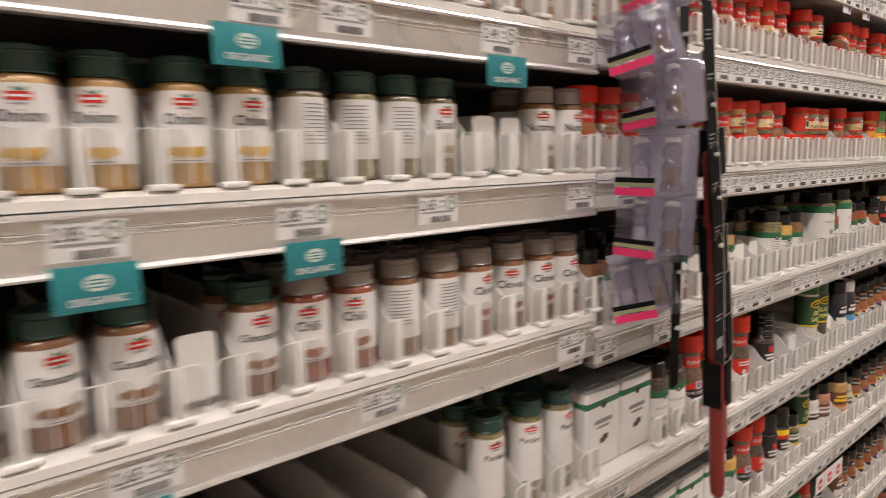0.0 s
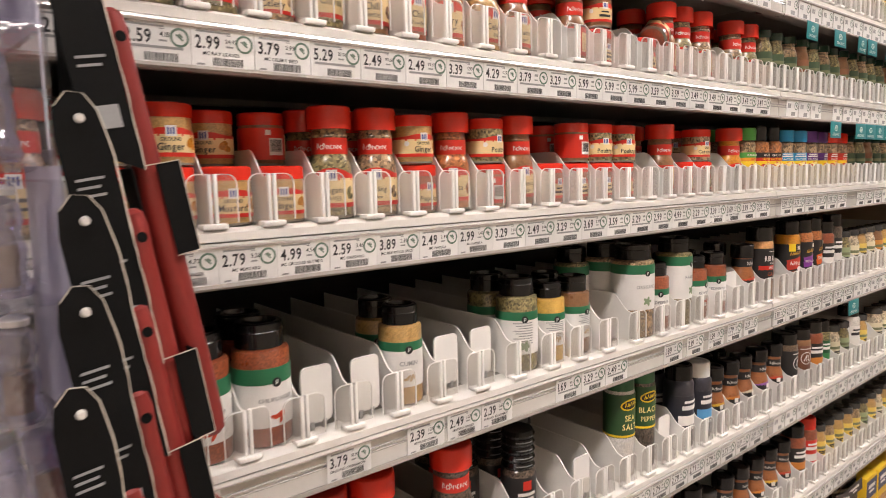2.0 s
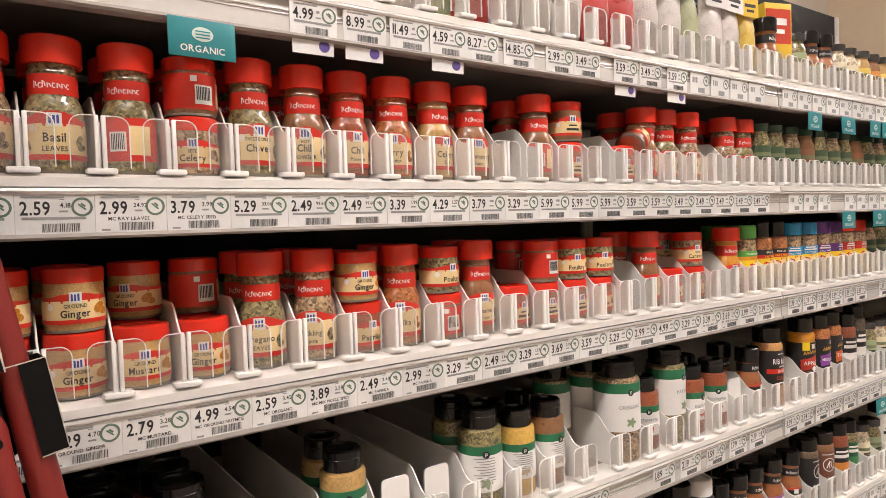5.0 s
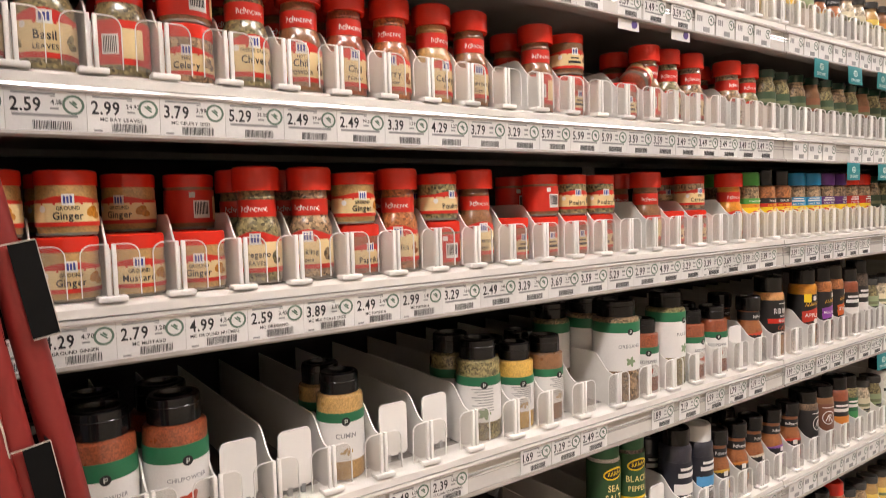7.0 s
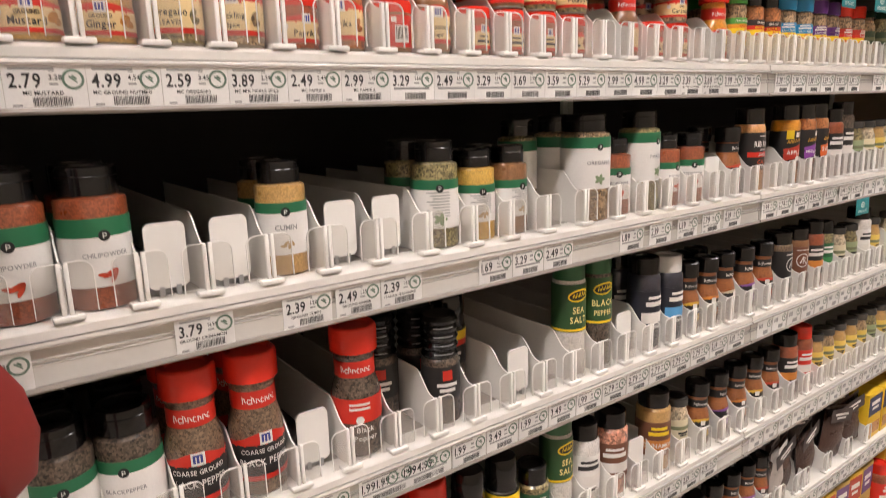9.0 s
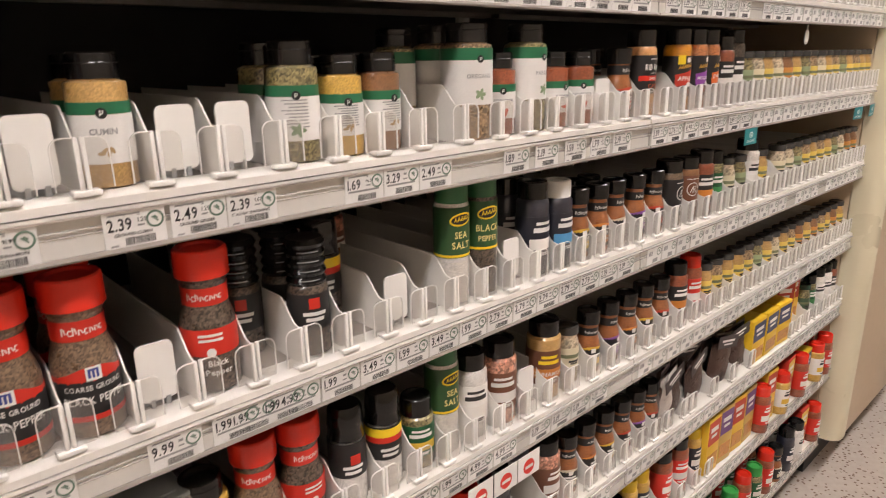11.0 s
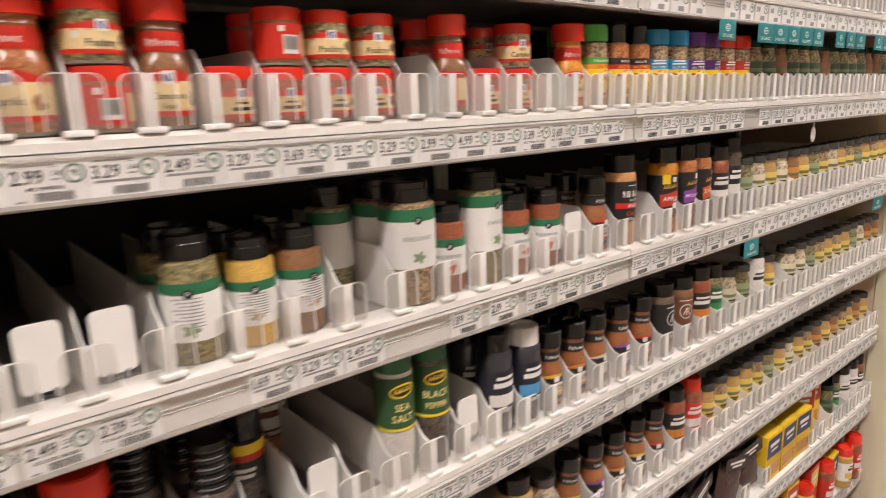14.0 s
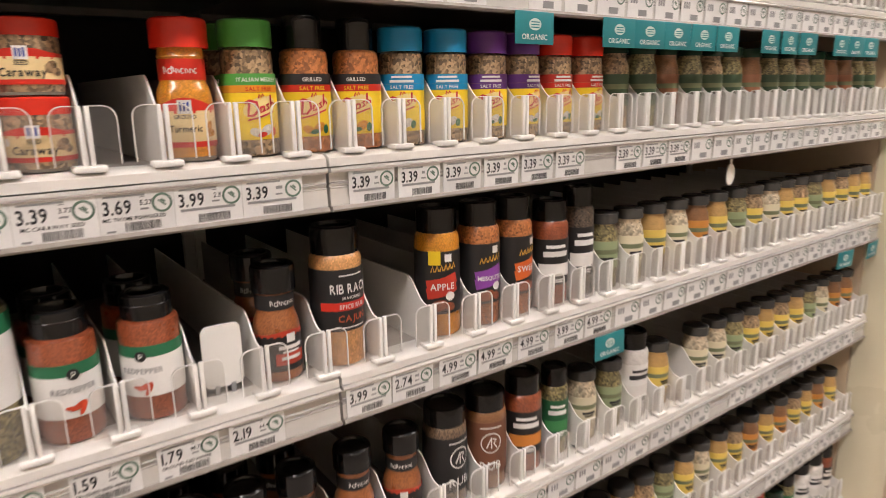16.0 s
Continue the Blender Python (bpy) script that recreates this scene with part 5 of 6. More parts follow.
def lane(x, z, keys, deep=1, y0=0.035):
    """One lane: keys is a kind, 'kind+kind' for a stack, '' for an empty lane with its pusher, '-' for an empty one."""
    if keys == "":
        pusher(x, z)
        return
    if keys == "-":
        return
    heights = {"short": 0.0522}
    for row in range((0 if keys in ALONE else deep) + 1):
        zz = z + 0.0006
        for k in keys.split("+"):
            item(k, x + random.uniform(-0.002, 0.002), y0 + row * 0.051 + random.uniform(0, 0.003), zz)
            zz += heights["short"]


# ---- what stands on the shelves ----
S1, S2, S3, S4, S5, S6, S7, S8, S9 = (LEVELS[k] for k in ("s1", "s2", "s3", "s4", "s5", "s6", "s7", "s8", "s9"))
PITCH = 0.0523


def fill(z, rows, deep=1, low=False, left=None):
    """rows: (x, keys); dividers stand half way between neighbours."""
    xs = [x for x, _ in rows]
    for k, (x, keys) in enumerate(rows):
        lane(x, z, keys, deep if 0.1 < x < 1.22 or (-0.5 < x < 0 and z < 1.5) else 0)
        right = (x + xs[k + 1]) / 2 if k + 1 < len(xs) else x + PITCH / 2
        divider(right, z, low)
    divider(left if left is not None else xs[0] - PITCH / 2, z, low)


# upper red rows
row2 = ["basil_t", "bay", "celery_s+back_s", "chives", "cumin_t", "chili_t", "curry", "celery", "sugar_t", "-", "back_t", "red_s+plain_s", "-", "red_s", "back_t", "plain_g", "plain_t", "-", "plain_t", "plain_g", "plain_g", "plain_g"]
row2 = [(0.118, "plain_t")] + [(0.170 + PITCH * i, k) for i, k in enumerate(row2[:20])]
row2 += [(0.170 + PITCH * i, k) for i, k in enumerate(["jar_g1", "jar_g1", "jar_g3", "jar_g2", "jar_g1", "jar_g3", "jar_g1", "jar_g2", "jar_g1", "jar_g3", "jar_g1", "jar_g1", "jar_g2", "jar_g1", "jar_g3", "jar_g1", "jar_g2", "jar_g1", "jar_g1", "jar_g3", "jar_g1", "jar_g2", "jar_g1"], 20)]
fill(S2, [(0.014, "plain_t"), (0.066, "plain_g")] + row2)
item("chili_t", 0.170 + PITCH * 13.4, 0.03, S2 + 0.052, 20, 62)

row3 = ["ginger+ginger", "mustard", "ginger", "oregano", "pickling", "paprika_s+ginger", "paprika", "back_s+poultry", "sugar_t", "red_s", "red_s+back_s", "red_s+poultry", "red_s+poultry", "-", "back_t", "red_s", "caraway+caraway", "-", "turmeric",
        "dash_green", "dash_black", "dash_black", "dash_blue", "dash_blue", "dash_purple", "dash_purple", "dash_red", "dash_red", "jar_g3"]
row3 += ["jar_g1", "jar_g2", "jar_g1", "jar_g3", "jar_g1", "jar_g2", "jar_g1", "jar_g1", "jar_g3", "jar_g1", "jar_g2", "jar_g2", "jar_g1", "jar_g1", "jar_g2", "jar_g1"]
row3 = [(0.174 + PITCH * i, k) for i, k in enumerate(row3) if 0.174 + PITCH * i < END - 0.02]
fill(S3, [(0.017, "paprika"), (0.0694, "plain_t"), (0.1217, "ginger+ginger")] + row3)
item("ginger", 0.23, 0.085, S3 + 0.053)
item("back_s", 0.283, 0.086, S3 + 0.053, 8)

row4 = [(0.03, "small_gb"), (0.082, "small_gb"), (0.134, "chilipowder"), (0.190, "chilipowder"), (0.247, "chilipowder"), (0.300, ""), (0.353, ""), (0.410, "cumin"), (0.468, ""), (0.523, ""), (0.590, "sage"), (0.647, "garlic"), (0.700, "ginger_b"), (0.766, "-"), (0.835, "oregano_b"), (0.893, "redpepper"), (0.948, "parsley"),
        (1.004, "redpepper"), (1.066, "redpepper"), (1.122, ""), (1.178, "flame"), (1.240, "ribrack"), (1.298, "-"), (1.360, "apple"), (1.416, "mesquite"), (1.472, "sweet"), (1.530, "meat"), (1.580, "tallblack")]
jars = ["jar_c", "jar_b", "jar_a", "jar_b", "jar_e", "jar_a", "jar_c", "jar_d", "jar_b", "jar_a", "jar_d", "jar_c", "jar_a", "jar_d", "jar_a", "jar_a"]
row4 += [(1.632 + PITCH * i, k) for i, k in enumerate(jars) if 1.632 + PITCH * i < END - 0.02]
fill(S4, row4)
item("sage_b", 0.774, 0.1, S4 + 0.0006, 70)

row5 = [(0.197, "blackpepper"), (0.252, "blackpepper"), (0.308, "bigpepper"), (0.366, "bigpepper"), (0.420, ""), (0.478, "bigpepper2"), (0.534, "-"), (0.588, "grinder"), (0.645, "-"), (0.700, ""), (0.754, "-"), (0.808, "seasalt"), (0.862, "peppergreen"), (0.916, ""), (0.972, "saltnavy"), (1.026, "saltblue"),
        (1.080, "sm_yel"), (1.132, "sm_or"), (1.186, "sm_blu"), (1.246, "sm_pur"), (1.306, "sm_red"), (1.368, "kblack"), (1.428, "kbrown"), (1.488, "korange"), (1.546, "greentall"), (1.602, "jar_b"), (1.655, "jar_c"), (1.708, "whitesalt"), (1.762, "jar_a"), (1.815, "-")]
row5 += [(1.868 + PITCH * i, k) for i, k in enumerate(["jar_b", "jar_b", "jar_c", "jar_d", "jar_a", "jar_d", "jar_a", "jar_c", "jar_b", "jar_e", "jar_e"]) if 1.868 + PITCH * i < END - 0.02]
fill(S5, row5)
item("grinder", 0.535, 0.085, S5 + 0.0006)
item("grinder", 0.532, 0.145, S5 + 0.0006)
item("grinder", 0.588, 0.086, S5 + 0.0006)
item("peppermill", 0.645, 0.095, S5 + 0.0006)
item("pinksalt", 0.72, 0.2, S5 + 0.0006)
for tx in (0.055, 0.138):
    item("tin", tx, 0.02, S5 + 0.0006, 0)

row6 = [(0.448, "yellowjar"), (0.506, "bigpepper"), (0.565, "bigpepper2"), (0.628, "saltmill"), (0.684, "grindsalt"), (0.740, "garlicgreen"), (0.787, "seasalt"), (0.842, "whitesalt"), (0.902, "pinksalt"), (0.955, ""), (1.008, "cingold"), (1.068, "jar_b"), (1.128, "sm_yel"), (1.186, "sm_pur"), (1.245, "sm_or"), (1.305, "sm_yel"), (1.365, "sm_red"), (1.425, "korange"), (1.485, "redshaker")]
row6 += [(1.540 + PITCH * i, k) for i, k in enumerate(["jar_a", "jar_d", "jar_a", "jar_a", "jar_d", "jar_c", "jar_a", "jar_b", "jar_a", "jar_d", "jar_e", "jar_a", "jar_e", "jar_d", "jar_a", "jar_e", "jar_a"]) if 1.540 + PITCH * i < END - 0.02]
fill(S6, row6, 0)
for tx in (0.14, 0.225, 0.31, 0.395):
    item("tin", tx, 0.02, S6 + 0.0006, random.uniform(-3, 3))
    item("tin", tx, 0.08, S6 + 0.0006, random.uniform(-3, 3))

row7 = [(0.67, "bigpepper"), (0.74, "greencap"), (0.78, "greencap"), (0.83, "redshaker"), (0.896, "saltnavy"), (0.965, "-"), (1.018, "pinksalt"), (1.078, "sm_blu"), (1.138, "sm_or"), (1.195, "sm_yel"), (1.25, "sm_red"), (1.305, "sm_pur"), (1.352, "sm_red")]
fill(S7, row7, 0)
for px, pk in ((1.43, "p_dark"), (1.53, "p_dark"), (1.63, "p_dark"), (1.73, "p_dark"), (1.40, "p_clear")):
    item(pk, px, 0.006, S7 + 0.003, random.uniform(-22, 22), random.uniform(-14, 14))
    item(pk, px + 0.01, 0.05, S7 + 0.003, random.uniform(-12, 12), random.uniform(-6, 6))
    divider(px + 0.05, S7)
for bx in (1.82, 1.90, 1.98):
    item("c_yellow", bx, 0.004, S7 + 0.0006, random.uniform(-3, 3))
    item("c_yellow", bx, 0.07, S7 + 0.0006, random.uniform(-3, 3))
fill(S7, [(2.06, "c_yellow2"), (2.125, "c_yellow2"), (2.19, "jar_g1"), (2.245, "greentall"), (2.3, "whitesalt"), (2.355, "whitesalt"), (2.41, "meat")], 0)

row8 = [(1.0, "sm_red"), (1.06, "yellowshaker"), (1.12, "sm_blu"), (1.17, "yellowtop"), (1.245, "sm_yel"), (1.298, "yellowtop"), (1.345, "yellowtop"), (1.432, "hotred"), (1.505, "hotred"), (1.575, "yellowtop")]
fill(S8, row8, 0)
for k, bk in enumerate(("c_yellow2", "c_purple", "c_yellow2", "c_purple", "redshaker", "c_yellow2", "yellowshaker", "c_red", "redshaker", "c_yellow", "yellowshaker", "redshaker")):
    item(bk, 1.62 + 0.067 * k, 0.004, S8 + 0.0006, random.uniform(-5, 5))
    item(bk, 1.62 + 0.067 * k, 0.056, S8 + 0.0006, random.uniform(-5, 5))
for k, bk in enumerate(("c_white", "p_dark", "sm_red", "c_white", "meat", "sm_or", "greencap", "redshaker", "greencap", "redshaker", "sm_blu", "saltnavy", "whitesalt", "c_red", "redshaker")):
    item(bk, 1.32 + 0.075 * k, 0.008, S9 + 0.0006, random.uniform(-5, 5))
    item(bk, 1.32 + 0.075 * k, 0.08, S9 + 0.0006, random.uniform(-5, 5))

# top shelf
top = ["p_red", "p_red", "p_clear", "p_clear", "p_green", "p_clear", "p_clear", "p_yellow", "p_clear", "p_green", "p_red", "p_clear", "p_clear", "p_clear"]
fill(S1, [(0.066 + PITCH * i, "-") for i in range(22)], low=False)
for i in range(22):
    k = top[i % len(top)]
    item(k, 0.066 + PITCH * i, 0.008, S1 + 0.0006, random.uniform(-8, 8), random.uniform(-3, 3))
    item(k, 0.066 + PITCH * i, 0.04, S1 + 0.0006, random.uniform(-8, 8), random.uniform(-3, 3))
fill(S1, [(1.245 + PITCH * i, k) for i, k in enumerate(["sm_yel", "c_yellow2", "jar_c", "sm_yel", "sm_or", "jar_b", "jar_b", "jar_a", "jar_e", "jar_a", "jar_b", "jar_d", "jar_a", "jar_e", "jar_b", "jar_a", "jar_c", "jar_d", "jar_a", "jar_b", "jar_a", "jar_b"])], 0)

# the bay with the white-labelled bottles
L2, L3, L4, L5 = (LEFT_LEVELS[k] for k in ("s2", "s3", "s4", "s5"))
lrow = [(-0.656, "onion"), (-0.602, "onion"), (-0.549, "onion"), (-0.495, "onion"), (-0.440, "onion"), (-0.385, "basil"), (-0.331, "basil"), (-0.279, "basil"), (-0.227, "basil2"), (-0.174, ""), (-0.122, ""), (-0.066, "nutmeg"), (-0.018, "nutmeg")]
fill(L3, lrow)
lrow = [(-0.656, "cinnamon"), (-0.602, "cinnamon"), (-0.549, "cinnamon"), (-0.498, ""), (-0.445, "cinnamon"), (-0.392, "chili_g"), (-0.338, "chili_g"), (-0.284, "plain_go"), (-0.231, "plain_go"), (-0.176, "cloves"), (-0.122, "cloves"), (-0.068, "cloves"), (-0.021, "cloves")]
fill(L4, lrow)
fill(L5, [(-0.58, "-"), (-0.50, "-"), (-0.43, "-"), (-0.36, "-"), (-0.29, "-"), (-0.225, "-"), (-0.158, "herb_g"), (-0.09, "herb_g"), (-0.028, "herb_g")])
item("bigpepper", -0.42, 0.12, L5 - 0.2144)
fill(L2, [(-0.764 + 0.0535 * i, k) for i, k in enumerate(["basil", "nutmeg", "basil", "plain_go", "onion", "plain_go", "cloves", "nutmeg", "onion", "plain_go", "basil2", "nutmeg", "cloves", "onion"])])
fill(LEFT_LEVELS["s1"], [(-0.60 + 0.0535 * i, "jar_b") for i in range(11)], 0)

# price cards
UNITS3 = ["", "", "4.70", "3.28", "4.54", "3.45", "2.59", "2.49", "1.41", "1.66", "1.66", "1.99", "2.99", "", "", "", "", "", "3.77", "5.27", "2.11"]
NAMES3 = ["", "", "GROUND GINGER", "MC MUSTARD", "MC GROUND NUTMEG", "MC OREGANO", "MC MIX PICKLE SPICE", "MC PAPRIKA", "MC PAPRIKA", "", "", "", "", "", "", "", "", "", "MC CARAWAY SEED", "MC THYME POWDERED", ""]
UNITS2 = ["", "", "4.18", "24.92", "3.99", "33.06", "99.60", "99.60", "1.99", "1.27"]
for i, p in enumerate("3.29 2.49 4.29 2.79 4.99 2.59 3.89 2.49 2.99 3.29 2.49 3.29 3.69 3.59 5.29 2.99 4.99 3.29 3.39 3.69 3.99 3.39".split()):
    if 0.0745 + PITCH * i < BAY:
        price_card(0.0695 + PITCH * i, S3, p, 0.0519, "", UNITS3[i] if i < len(UNITS3) else "", NAMES3[i] if i < len(NAMES3) else "")
for i, p in enumerate("2.49 2.99 2.59 2.99 3.79 5.29 2.49 2.49 3.39 4.29 3.79 3.29 5.99 5.99 5.99 3.59 3.59 3.49 3.49 3.49 3.49 3.49".split()):
    price_card(0.0585 + PITCH * i, S2, p, 0.0519, "", UNITS2[i] if i < len(UNITS2) else "", "MC BAY LEAVES" if i == 3 else "MC CELERY SEED" if i == 4 else "")
for x, p, unit, name in ((0.028, "1.99", "", ""), (0.165, "2.49", "55.33", "CHILI POWDER"), (0.317, "3.79", "91.99", "GROUND CINNAMON"), (0.412, "2.39", "1.20", "GROUND CUMIN"), (0.466, "2.49", "1.25", "GROUND GINGER"), (0.517, "2.39", "1.67", "ITALIAN SEASONING"),
                         (0.645, "1.69", "96.57", ""), (0.696, "3.29", "", ""), (0.747, "2.49", "", ""), (0.889, "1.89", "", ""), (0.952, "2.19", "", ""), (1.017, "1.59", "1.06", "CRUSHED RED PEPPER"), (1.079, "1.79", "95.72", "GROUND RED PEPPER"), (1.137, "2.19", "64.41", ""),
                         (1.249, "3.99", "", ""), (1.30, "2.74", "", ""), (1.358, "4.99", "", ""), (1.411, "4.99", "", ""), (1.47, "4.99", "", ""), (1.53, "3.99", "", ""), (1.583, "4.99", "", "")):
    price_card(x, S4, p, 0.0495, "", unit, name)
for x, p in ((0.062, "6.19"), (0.310, "6.19"), (0.418, "9.99"), (0.478, "1.99"), (0.530, "1.99"), (0.496, "1.99"), (0.548, "4.99"), (0.600, "1.99"), (0.652, "3.49"), (0.704, "1.99"), (0.756, "3.49"), (0.808, "1.99"), (0.860, "2.79"), (0.912, "2.79"), (0.964, "2.79"), (1.016, "2.79"), (1.068, "2.79"), (1.120, "2.19"), (1.172, "2.19")):
    price_card(x, S5, p, 0.0495)
for i, p in enumerate("1.99 4.99 1.99 3.49 1.99 4.99 4.99".split()):
    price_card(0.56 + PITCH * i, S6, p, 0.0495)
for i in range(6):
    price_card(0.955 + PITCH * i if i < 4 else 1.04 + PITCH * (i - 3), S6, "2.19", 0.0495) if i < 4 else None
for x, p, tag in ((0.379, "4.99", "drop"), (0.433, "8.99", "drop"), (0.485, "11.49", ""), (0.534, "4.59", "drop"), (0.580, "8.27", ""), (0.635, "14.85", ""), (0.702, "2.99", ""), (0.750, "3.49", ""), (0.825, "3.59", "drop"), (0.877, "3.49", ""), (0.937, "3.59", "drop")):
    price_card(x, S1, p, 0.0475, tag)
for z, x0, x1 in ((S1, 0.992, END - 0.03), (S2, 1.27, END - 0.03), (S3, 1.262, END - 0.03), (S4, 1.64, END - 0.03), (S5, 1.262, END - 0.03), (S6, 1.262, END - 0.03), (S7, 0.62, END - 0.03), (S8, 1.0, END - 0.03), (S9, 1.3, END - 0.03)):
    x, k = x0, 0
    while x < x1:
        if not (abs(x - BAY) < 0.027) and random.random() > 0.06:
            price_card(x, z, "3.39" if z == S3 and x < 1.75 else "", 0.0475, "")
        x += PITCH
        k += 1
for z, xs in ((L3, ((-0.577, "2.85"), (-0.41, "2.85"), (-0.26, "2.65"), (-0.03, "2.79"))), (L4, ((-0.553, "2.65"), (-0.335, "2.65"), (-0.045, "2.65"))), (L2, ((-0.44, "2.49"), (-0.36, "2.49"), (-0.17, "2.49"), (-0.03, "3.49")))):
    for x, p in xs:
        price_card(x, z, p, 0.052, "drop" if (z in (L4,) and x > -0.1) else "")


for x, z in ((-0.575, L3), (-0.405, L3), (-0.455, L2), (-0.165, L2), (-0.565, L4), (0.275, S1), (1.458, S2), (1.46, S1), (1.33, S1), (1.60, S4 - 0.0)):
    organic_tag(x, z)
for i in range(13):
    if i not in (5, 9):
        organic_tag(1.592 + 0.0565 * i, S2)
    if i % 3:
        organic_tag(1.52 + 0.058 * i, S1)
organic_tag(2.28, S4), organic_tag(2.40, S4)


# red round-spotted offer tags
def offer_tag(x, z):
    def build():
        root = thing("offer_tag", "white hanging offer tag with a red round spot", "shelf tag", "red offer tags")
        part("card", box(-0.025, -0.0008, -0.03, 0.025, 0, 0.01), CARD, root)
        part("spot", moved(lathe([(0.0125, 0), (0.0125, 0.0005)], 24), pose(0, -0.0008, -0.012, 90)), REDP, root, "red printed spot")
        part("bars", joined(box(-0.009, -0.0018, -0.0145, 0.009, -0.0015, -0.0095)), WHITE, root)
        return root
    put("offer", build, pose(x, -0.0095, z - 0.062))


for x in (0.815, 0.868, 0.92):
    offer_tag(x, S6)


# ---- the hanging strip ----
PINK = paper("pink", (0.75, 0.03, 0.14))
OLIVE = paper("olive", (0.3, 0.32, 0.16))
STRIPBLACK = mat("black_card", (0.006, 0.006, 0.006), rough=0.62, var=0.15, scale=20, fine=0.1)
STRIPBLACK.node_tree.nodes["Principled BSDF"].inputs["Specular IOR Level"].default_value = 0.12
SILICONE = mat("red_silicone", (0.24, 0.022, 0.018), rough=0.45, var=0.12, scale=15, fine=0.06)
EDGE = paper("raw_card_edge", (0.55, 0.5, 0.42))
SHAKER = clear_plastic("moulded_clear_acrylic", (0.66, 0.64, 0.84), gloss=0.6, rough=0.05, milk=0.1, crinkle=0.5)


def clip_strip():
    root = thing("clip_strip", "black plastic hanging strip with hooks clipped to the shelf rail", "hanging strip")
    part("strip", prism(rounded(-0.013, 1.2, 0.013, 1.98, 0.006), -0.002, 0.0), STRIPBLACK, root)
    part("clip", box(-0.016, -0.01, 1.97, 0.016, 0.064, 2.0, 0.002), POST, root)
    part("hooks", joined(*[box(-0.004, -0.016, 1.28 + 0.075 * k, 0.004, -0.002, 1.284 + 0.075 * k) for k in range(9)]), POST, root)
    root.matrix_basis = pose(0.098, -0.06, 0.0, 0, 0, 8)
    return root


clip_strip()


def shaker_pack():
    """A clear blister box with a pair of moulded shakers on a pink-edged card."""
    root = thing("shaker_pack", "clear blister pack of salt and pepper shakers, pink and black card", "shaker set", "shaker packs on the hanging strip")
    w, d, h = 0.084, 0.058, 0.074
    shell = box(-w / 2, 0, 0, w / 2, d, h, 0.004, 2)
    part("blister", shell, BLISTER, root, "clear crinkled blister").visible_shadow = False
    part("card", joined(box(-w / 2 + 0.003, d - 0.004, 0.002, w / 2 - 0.003, d - 0.003, h + 0.008)), paper("pack_card", (0.42, 0.4, 0.47)), root, "pale grey backing card")
    part("black_stripe", box(-w / 2 + 0.001, -0.0006, 0.0168, w * 0.14, 0.0, 0.023), STRIPBLACK, root, "black printed stripe")
    part("pink_edge", box(-w / 2 + 0.001, -0.0008, 0.001, w * 0.14, 0.0, 0.0105), PINK, root, "bright pink printed edge")
    part("olive_stripe", box(-w / 2 + 0.001, -0.0008, 0.0122, w * 0.14, 0.0, 0.0165), OLIVE, root, "olive printed stripe")
    for sx in (-0.02, 0.02):
        part("shaker", moved(lathe([(0.013, 0.006), (0.0145, 0.01), (0.011, 0.02), (0.0125, 0.034), (0.0095, 0.044), (0.012, 0.05), (0.0105, 0.06), (0.004, 0.065)], 14), pose(sx, d * 0.45, 0)), SHAKER, root, "moulded clear shaker")
        part("fill", moved(lathe([(0.008, 0.012), (0.0085, 0.03), (0.007, 0.036)], 12), pose(sx, d * 0.45, 0)), stuff_in("brown" if sx > 0 else "salt"), root, "ground filling")
        part("shaker_cap", moved(lathe([(0.0085, 0.0655), (0.0085, 0.069), (0.004, 0.0715)], 12), pose(sx, d * 0.45, 0)), ALU, root, "metal cap")
    return root


PACKS = [(1.305, 24, -14, 0.014), (1.383, 2, 3, 0.0), (1.459, -1, 1, 0.0), (1.542, -16, -7, 0.004), (1.612, 14, -14, -0.006), (1.684, -10, -8, 0.004), (1.76, 6, 5, 0.0), (1.836, -4, 0, 0.0)]
for pz, turn, lean, off in PACKS:
    put("shaker_pack", shaker_pack, pose(0.018 + off, -0.062, pz, 0, lean, -83 + turn))


def profile_z(points, z0, z1):
    """A profile in x and y drawn up along z."""
    bm = bmesh.new()
    a = [bm.verts.new((x, y, z0)) for x, y in points]
    b = [bm.verts.new((x, y, z1)) for x, y in points]
    for k in range(len(a)):
        bm.faces.new((a[k], a[(k + 1) % len(a)], b[(k + 1) % len(a)], b[k]))
    bm.faces.new(a[::-1])
    bm.faces.new(b)
    return bm


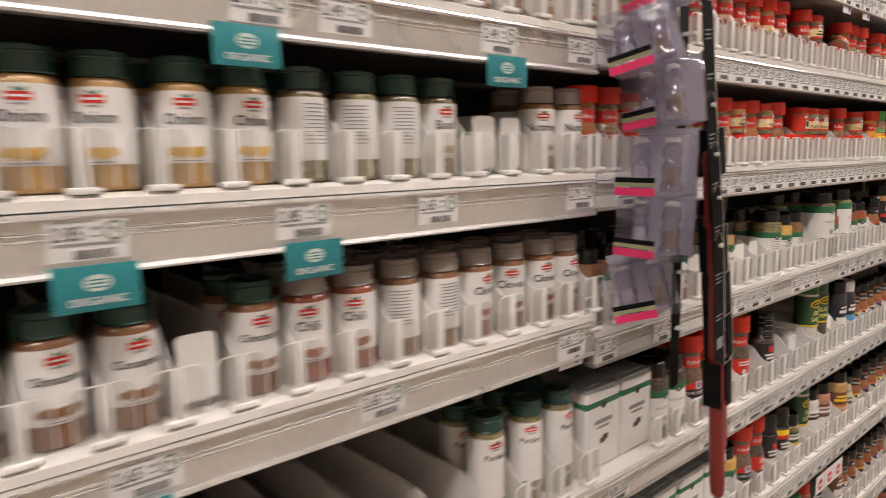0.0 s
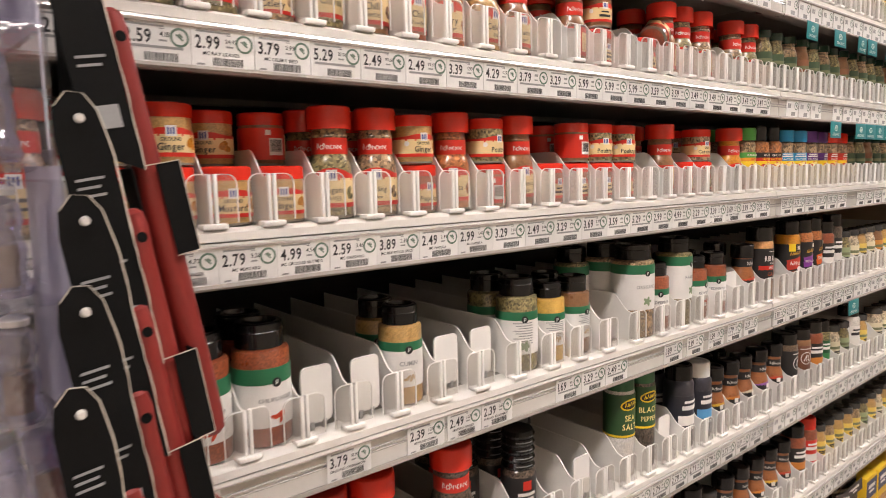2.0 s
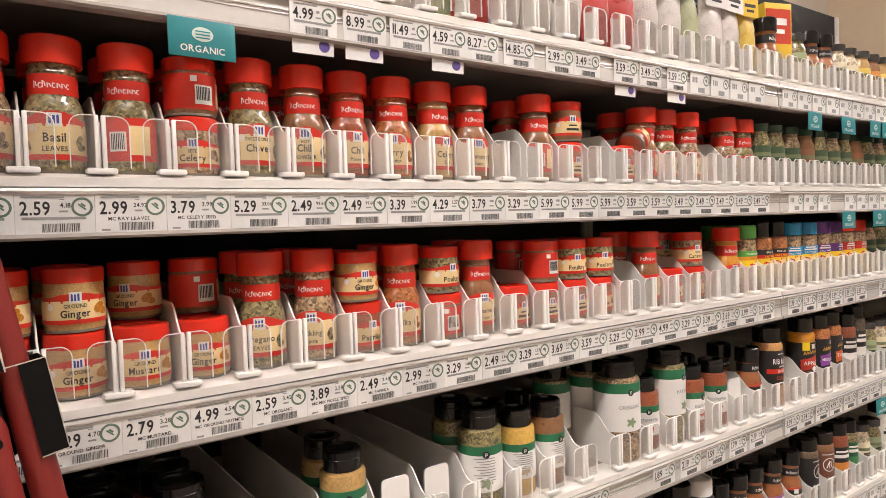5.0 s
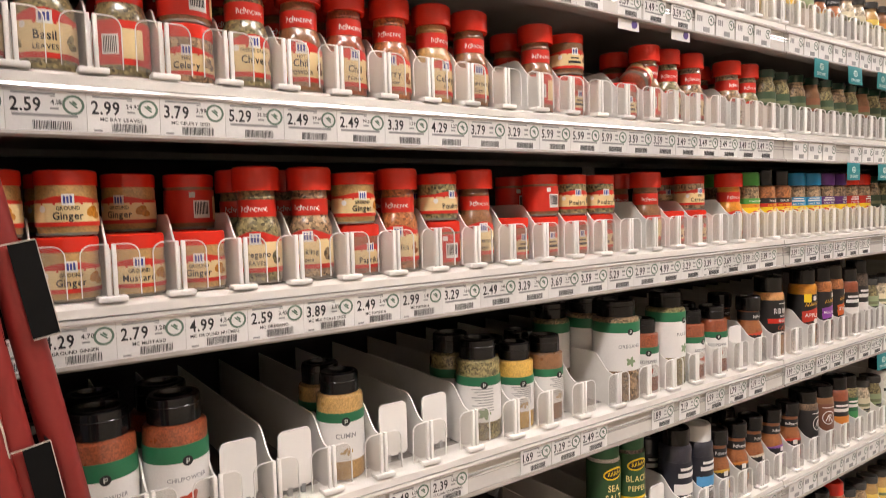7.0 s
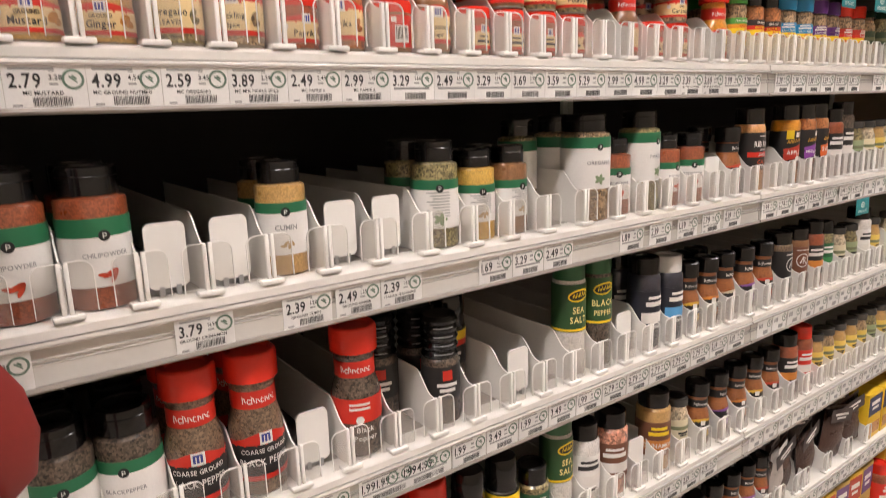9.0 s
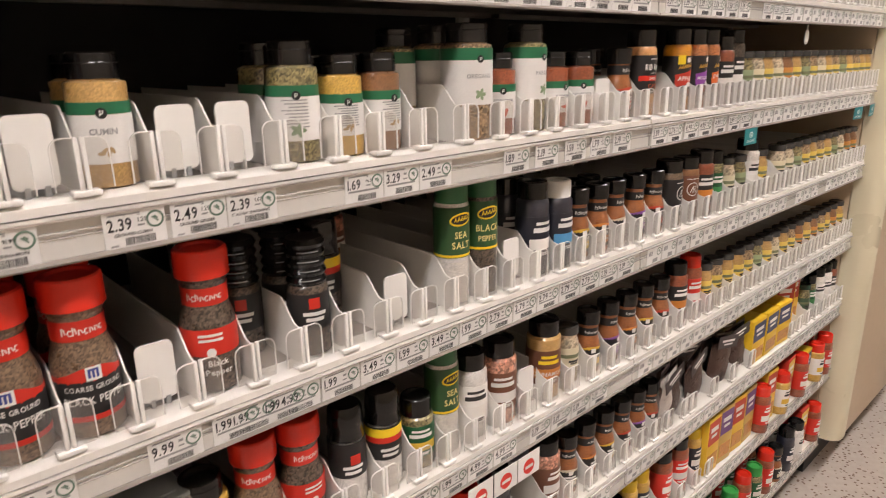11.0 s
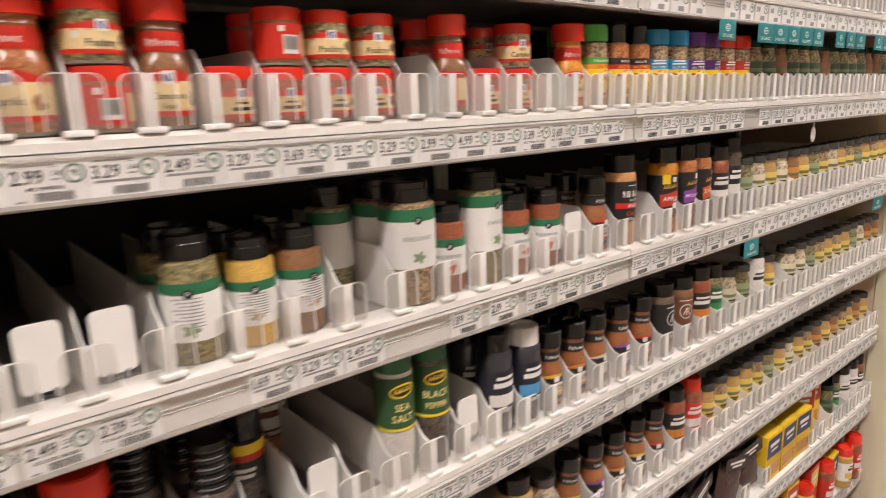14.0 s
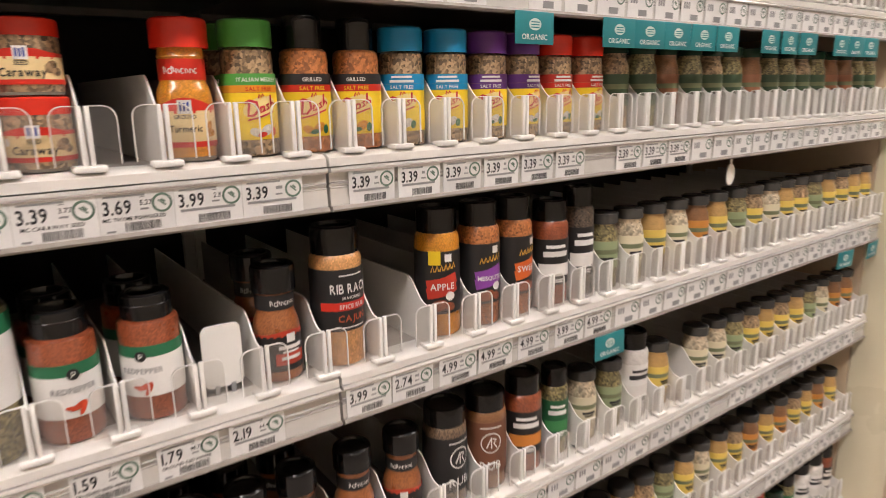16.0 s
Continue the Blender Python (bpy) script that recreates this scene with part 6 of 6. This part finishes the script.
def utensil_card(head):
    """A silicone kitchen tool on a black hang card; the origin is the top end of the handle."""
    root = thing("kitchen_tool", f"dark red silicone {head} on a black hang card" if head else "dark red silicone tool handle on a black hang card", "kitchen utensil", "kitchen tools on the hanging strip")
    pts = [(-0.034, -0.085), (-0.0055, -0.1), (-0.0055, 0.048), (-0.0085, 0.062), (-0.014, 0.072), (-0.023, 0.074), (-0.031, 0.066), (-0.034, 0.05)]
    card = part("card", moved(prism(pts, 0.0, 0.0009), pose(0, -0.0125, 0)), STRIPBLACK, root)
    rnd = random.Random(4)
    rim = bmesh.new()
    edge = [(-0.0055 + rnd.uniform(-0.0005, 0.0005), -0.1 + 0.0074 * k) for k in range(20)] + [(-0.0085, 0.062), (-0.014, 0.072), (-0.023, 0.074), (-0.031, 0.066)]
    rows = []
    for x, z in edge:
        w = rnd.uniform(0.0006, 0.0013)
        rows.append([rim.verts.new(c) for c in ((x, -0.013, z), (x + w, -0.013, z), (x + w, -0.0112, z))])
    for p, q in zip(rows, rows[1:]):
        rim.faces.new((p[0], q[0], q[1], p[1]))
        rim.faces.new((p[1], q[1], q[2], p[2]))
    part("card_edge", rim, EDGE, card, "pale raw card edge")
    part("print", joined(*[box(-0.029, -0.013, z, x1, -0.0127, z + 0.0016) for z, x1 in ((0.022, -0.013), (0.017, -0.016), (0.012, -0.014), (-0.03, -0.012), (-0.035, -0.015))], box(-0.027, -0.013, -0.072, -0.012, -0.0127, -0.058)), GREYINK, card)["kind"] = "stuff"
    part("hook", moved(lathe([(0.0022, 0), (0.003, 0.002), (0.0022, 0.005)], 12), pose(-0.019, -0.0128, 0.058, 90)), CHANNEL, root, "pale grey hook knob")
    sleeve = part("sleeve", profile_z([(-0.0135, -0.0115), (-0.0135, 0.0125), (0.0155, 0.0125), (0.0165, -0.0125), (0.0015, -0.0125), (0.0015, -0.0115), (0.0155, -0.0115), (0.0145, 0.0115), (-0.0125, 0.0115), (-0.0125, -0.0115)], -0.158, -0.098), STRIPBLACK, root, "black card sleeve round the handle")
    part("sleeve_edge", joined(box(0.0015, -0.0131, -0.1588, 0.0166, -0.0127, -0.1581), box(-0.0055, -0.0131, -0.0979, 0.0166, -0.0127, -0.0972), box(0.0166, -0.0129, -0.158, 0.0171, -0.012, -0.098)), EDGE, sleeve, "pale raw card edge")
    low = -0.2 if head else -0.292
    handle = lathe([(0.0045, low), (0.0082, low + 0.004), (0.0096, low + 0.02), (0.0098, -0.16), (0.0092, -0.08), (0.0086, -0.03), (0.0092, -0.012), (0.0078, -0.003), (0.004, 0.0)], 18)
    grip = part("handle", handle, SILICONE, root, "round dark red silicone handle")
    part("hang_hole", moved(lathe([(0.0034, 0), (0.0034, 0.0012)], 14), pose(0.001, -0.0082, -0.018, 90)), STRIPBLACK, grip, "dark hanging hole")
    if head:
        blade = lathe([(0.003, -0.318), (0.017, -0.308), (0.026, -0.28), (0.0255, -0.25), (0.017, -0.222), (0.0085, -0.205), (0.0075, -0.198)], 20)
        blade.transform(Matrix.Diagonal((1.12, 0.4, 1, 1)))
        part("head", blade, SILICONE, root, "rounded spoon head")
    return root



for x, y, z, lean, kind in ((0.111, -0.084, 1.637, 10, ""), (0.113, -0.092, 1.513, 9, "spoon"), (0.110, -0.1, 1.454, 9, ""), (0.104, -0.108, 1.402, 8, ""), (0.094, -0.116, 1.345, 6, "")):
    put("tool_" + kind, (lambda kind=kind: utensil_card(kind)), pose(x, y, z, 0, -lean, 4))

# the small white spotter under a rail
spot = thing("shelf_spotter", "small white oval spotter hanging under the price rail", "shelf tag")
part("disc", moved(lathe([(0.009, 0), (0.0105, 0.001), (0.0105, 0.003), (0.009, 0.004)], 20), pose(0, 0, -0.01, 90) @ Matrix.Diagonal((1.05, 1.5, 1, 1))), POST, spot)
part("stem", box(-0.002, -0.003, 0.0005, 0.002, -0.001, 0.016), POST, spot)
spot.matrix_basis = pose(1.885, 0.012, S3 - 0.066)
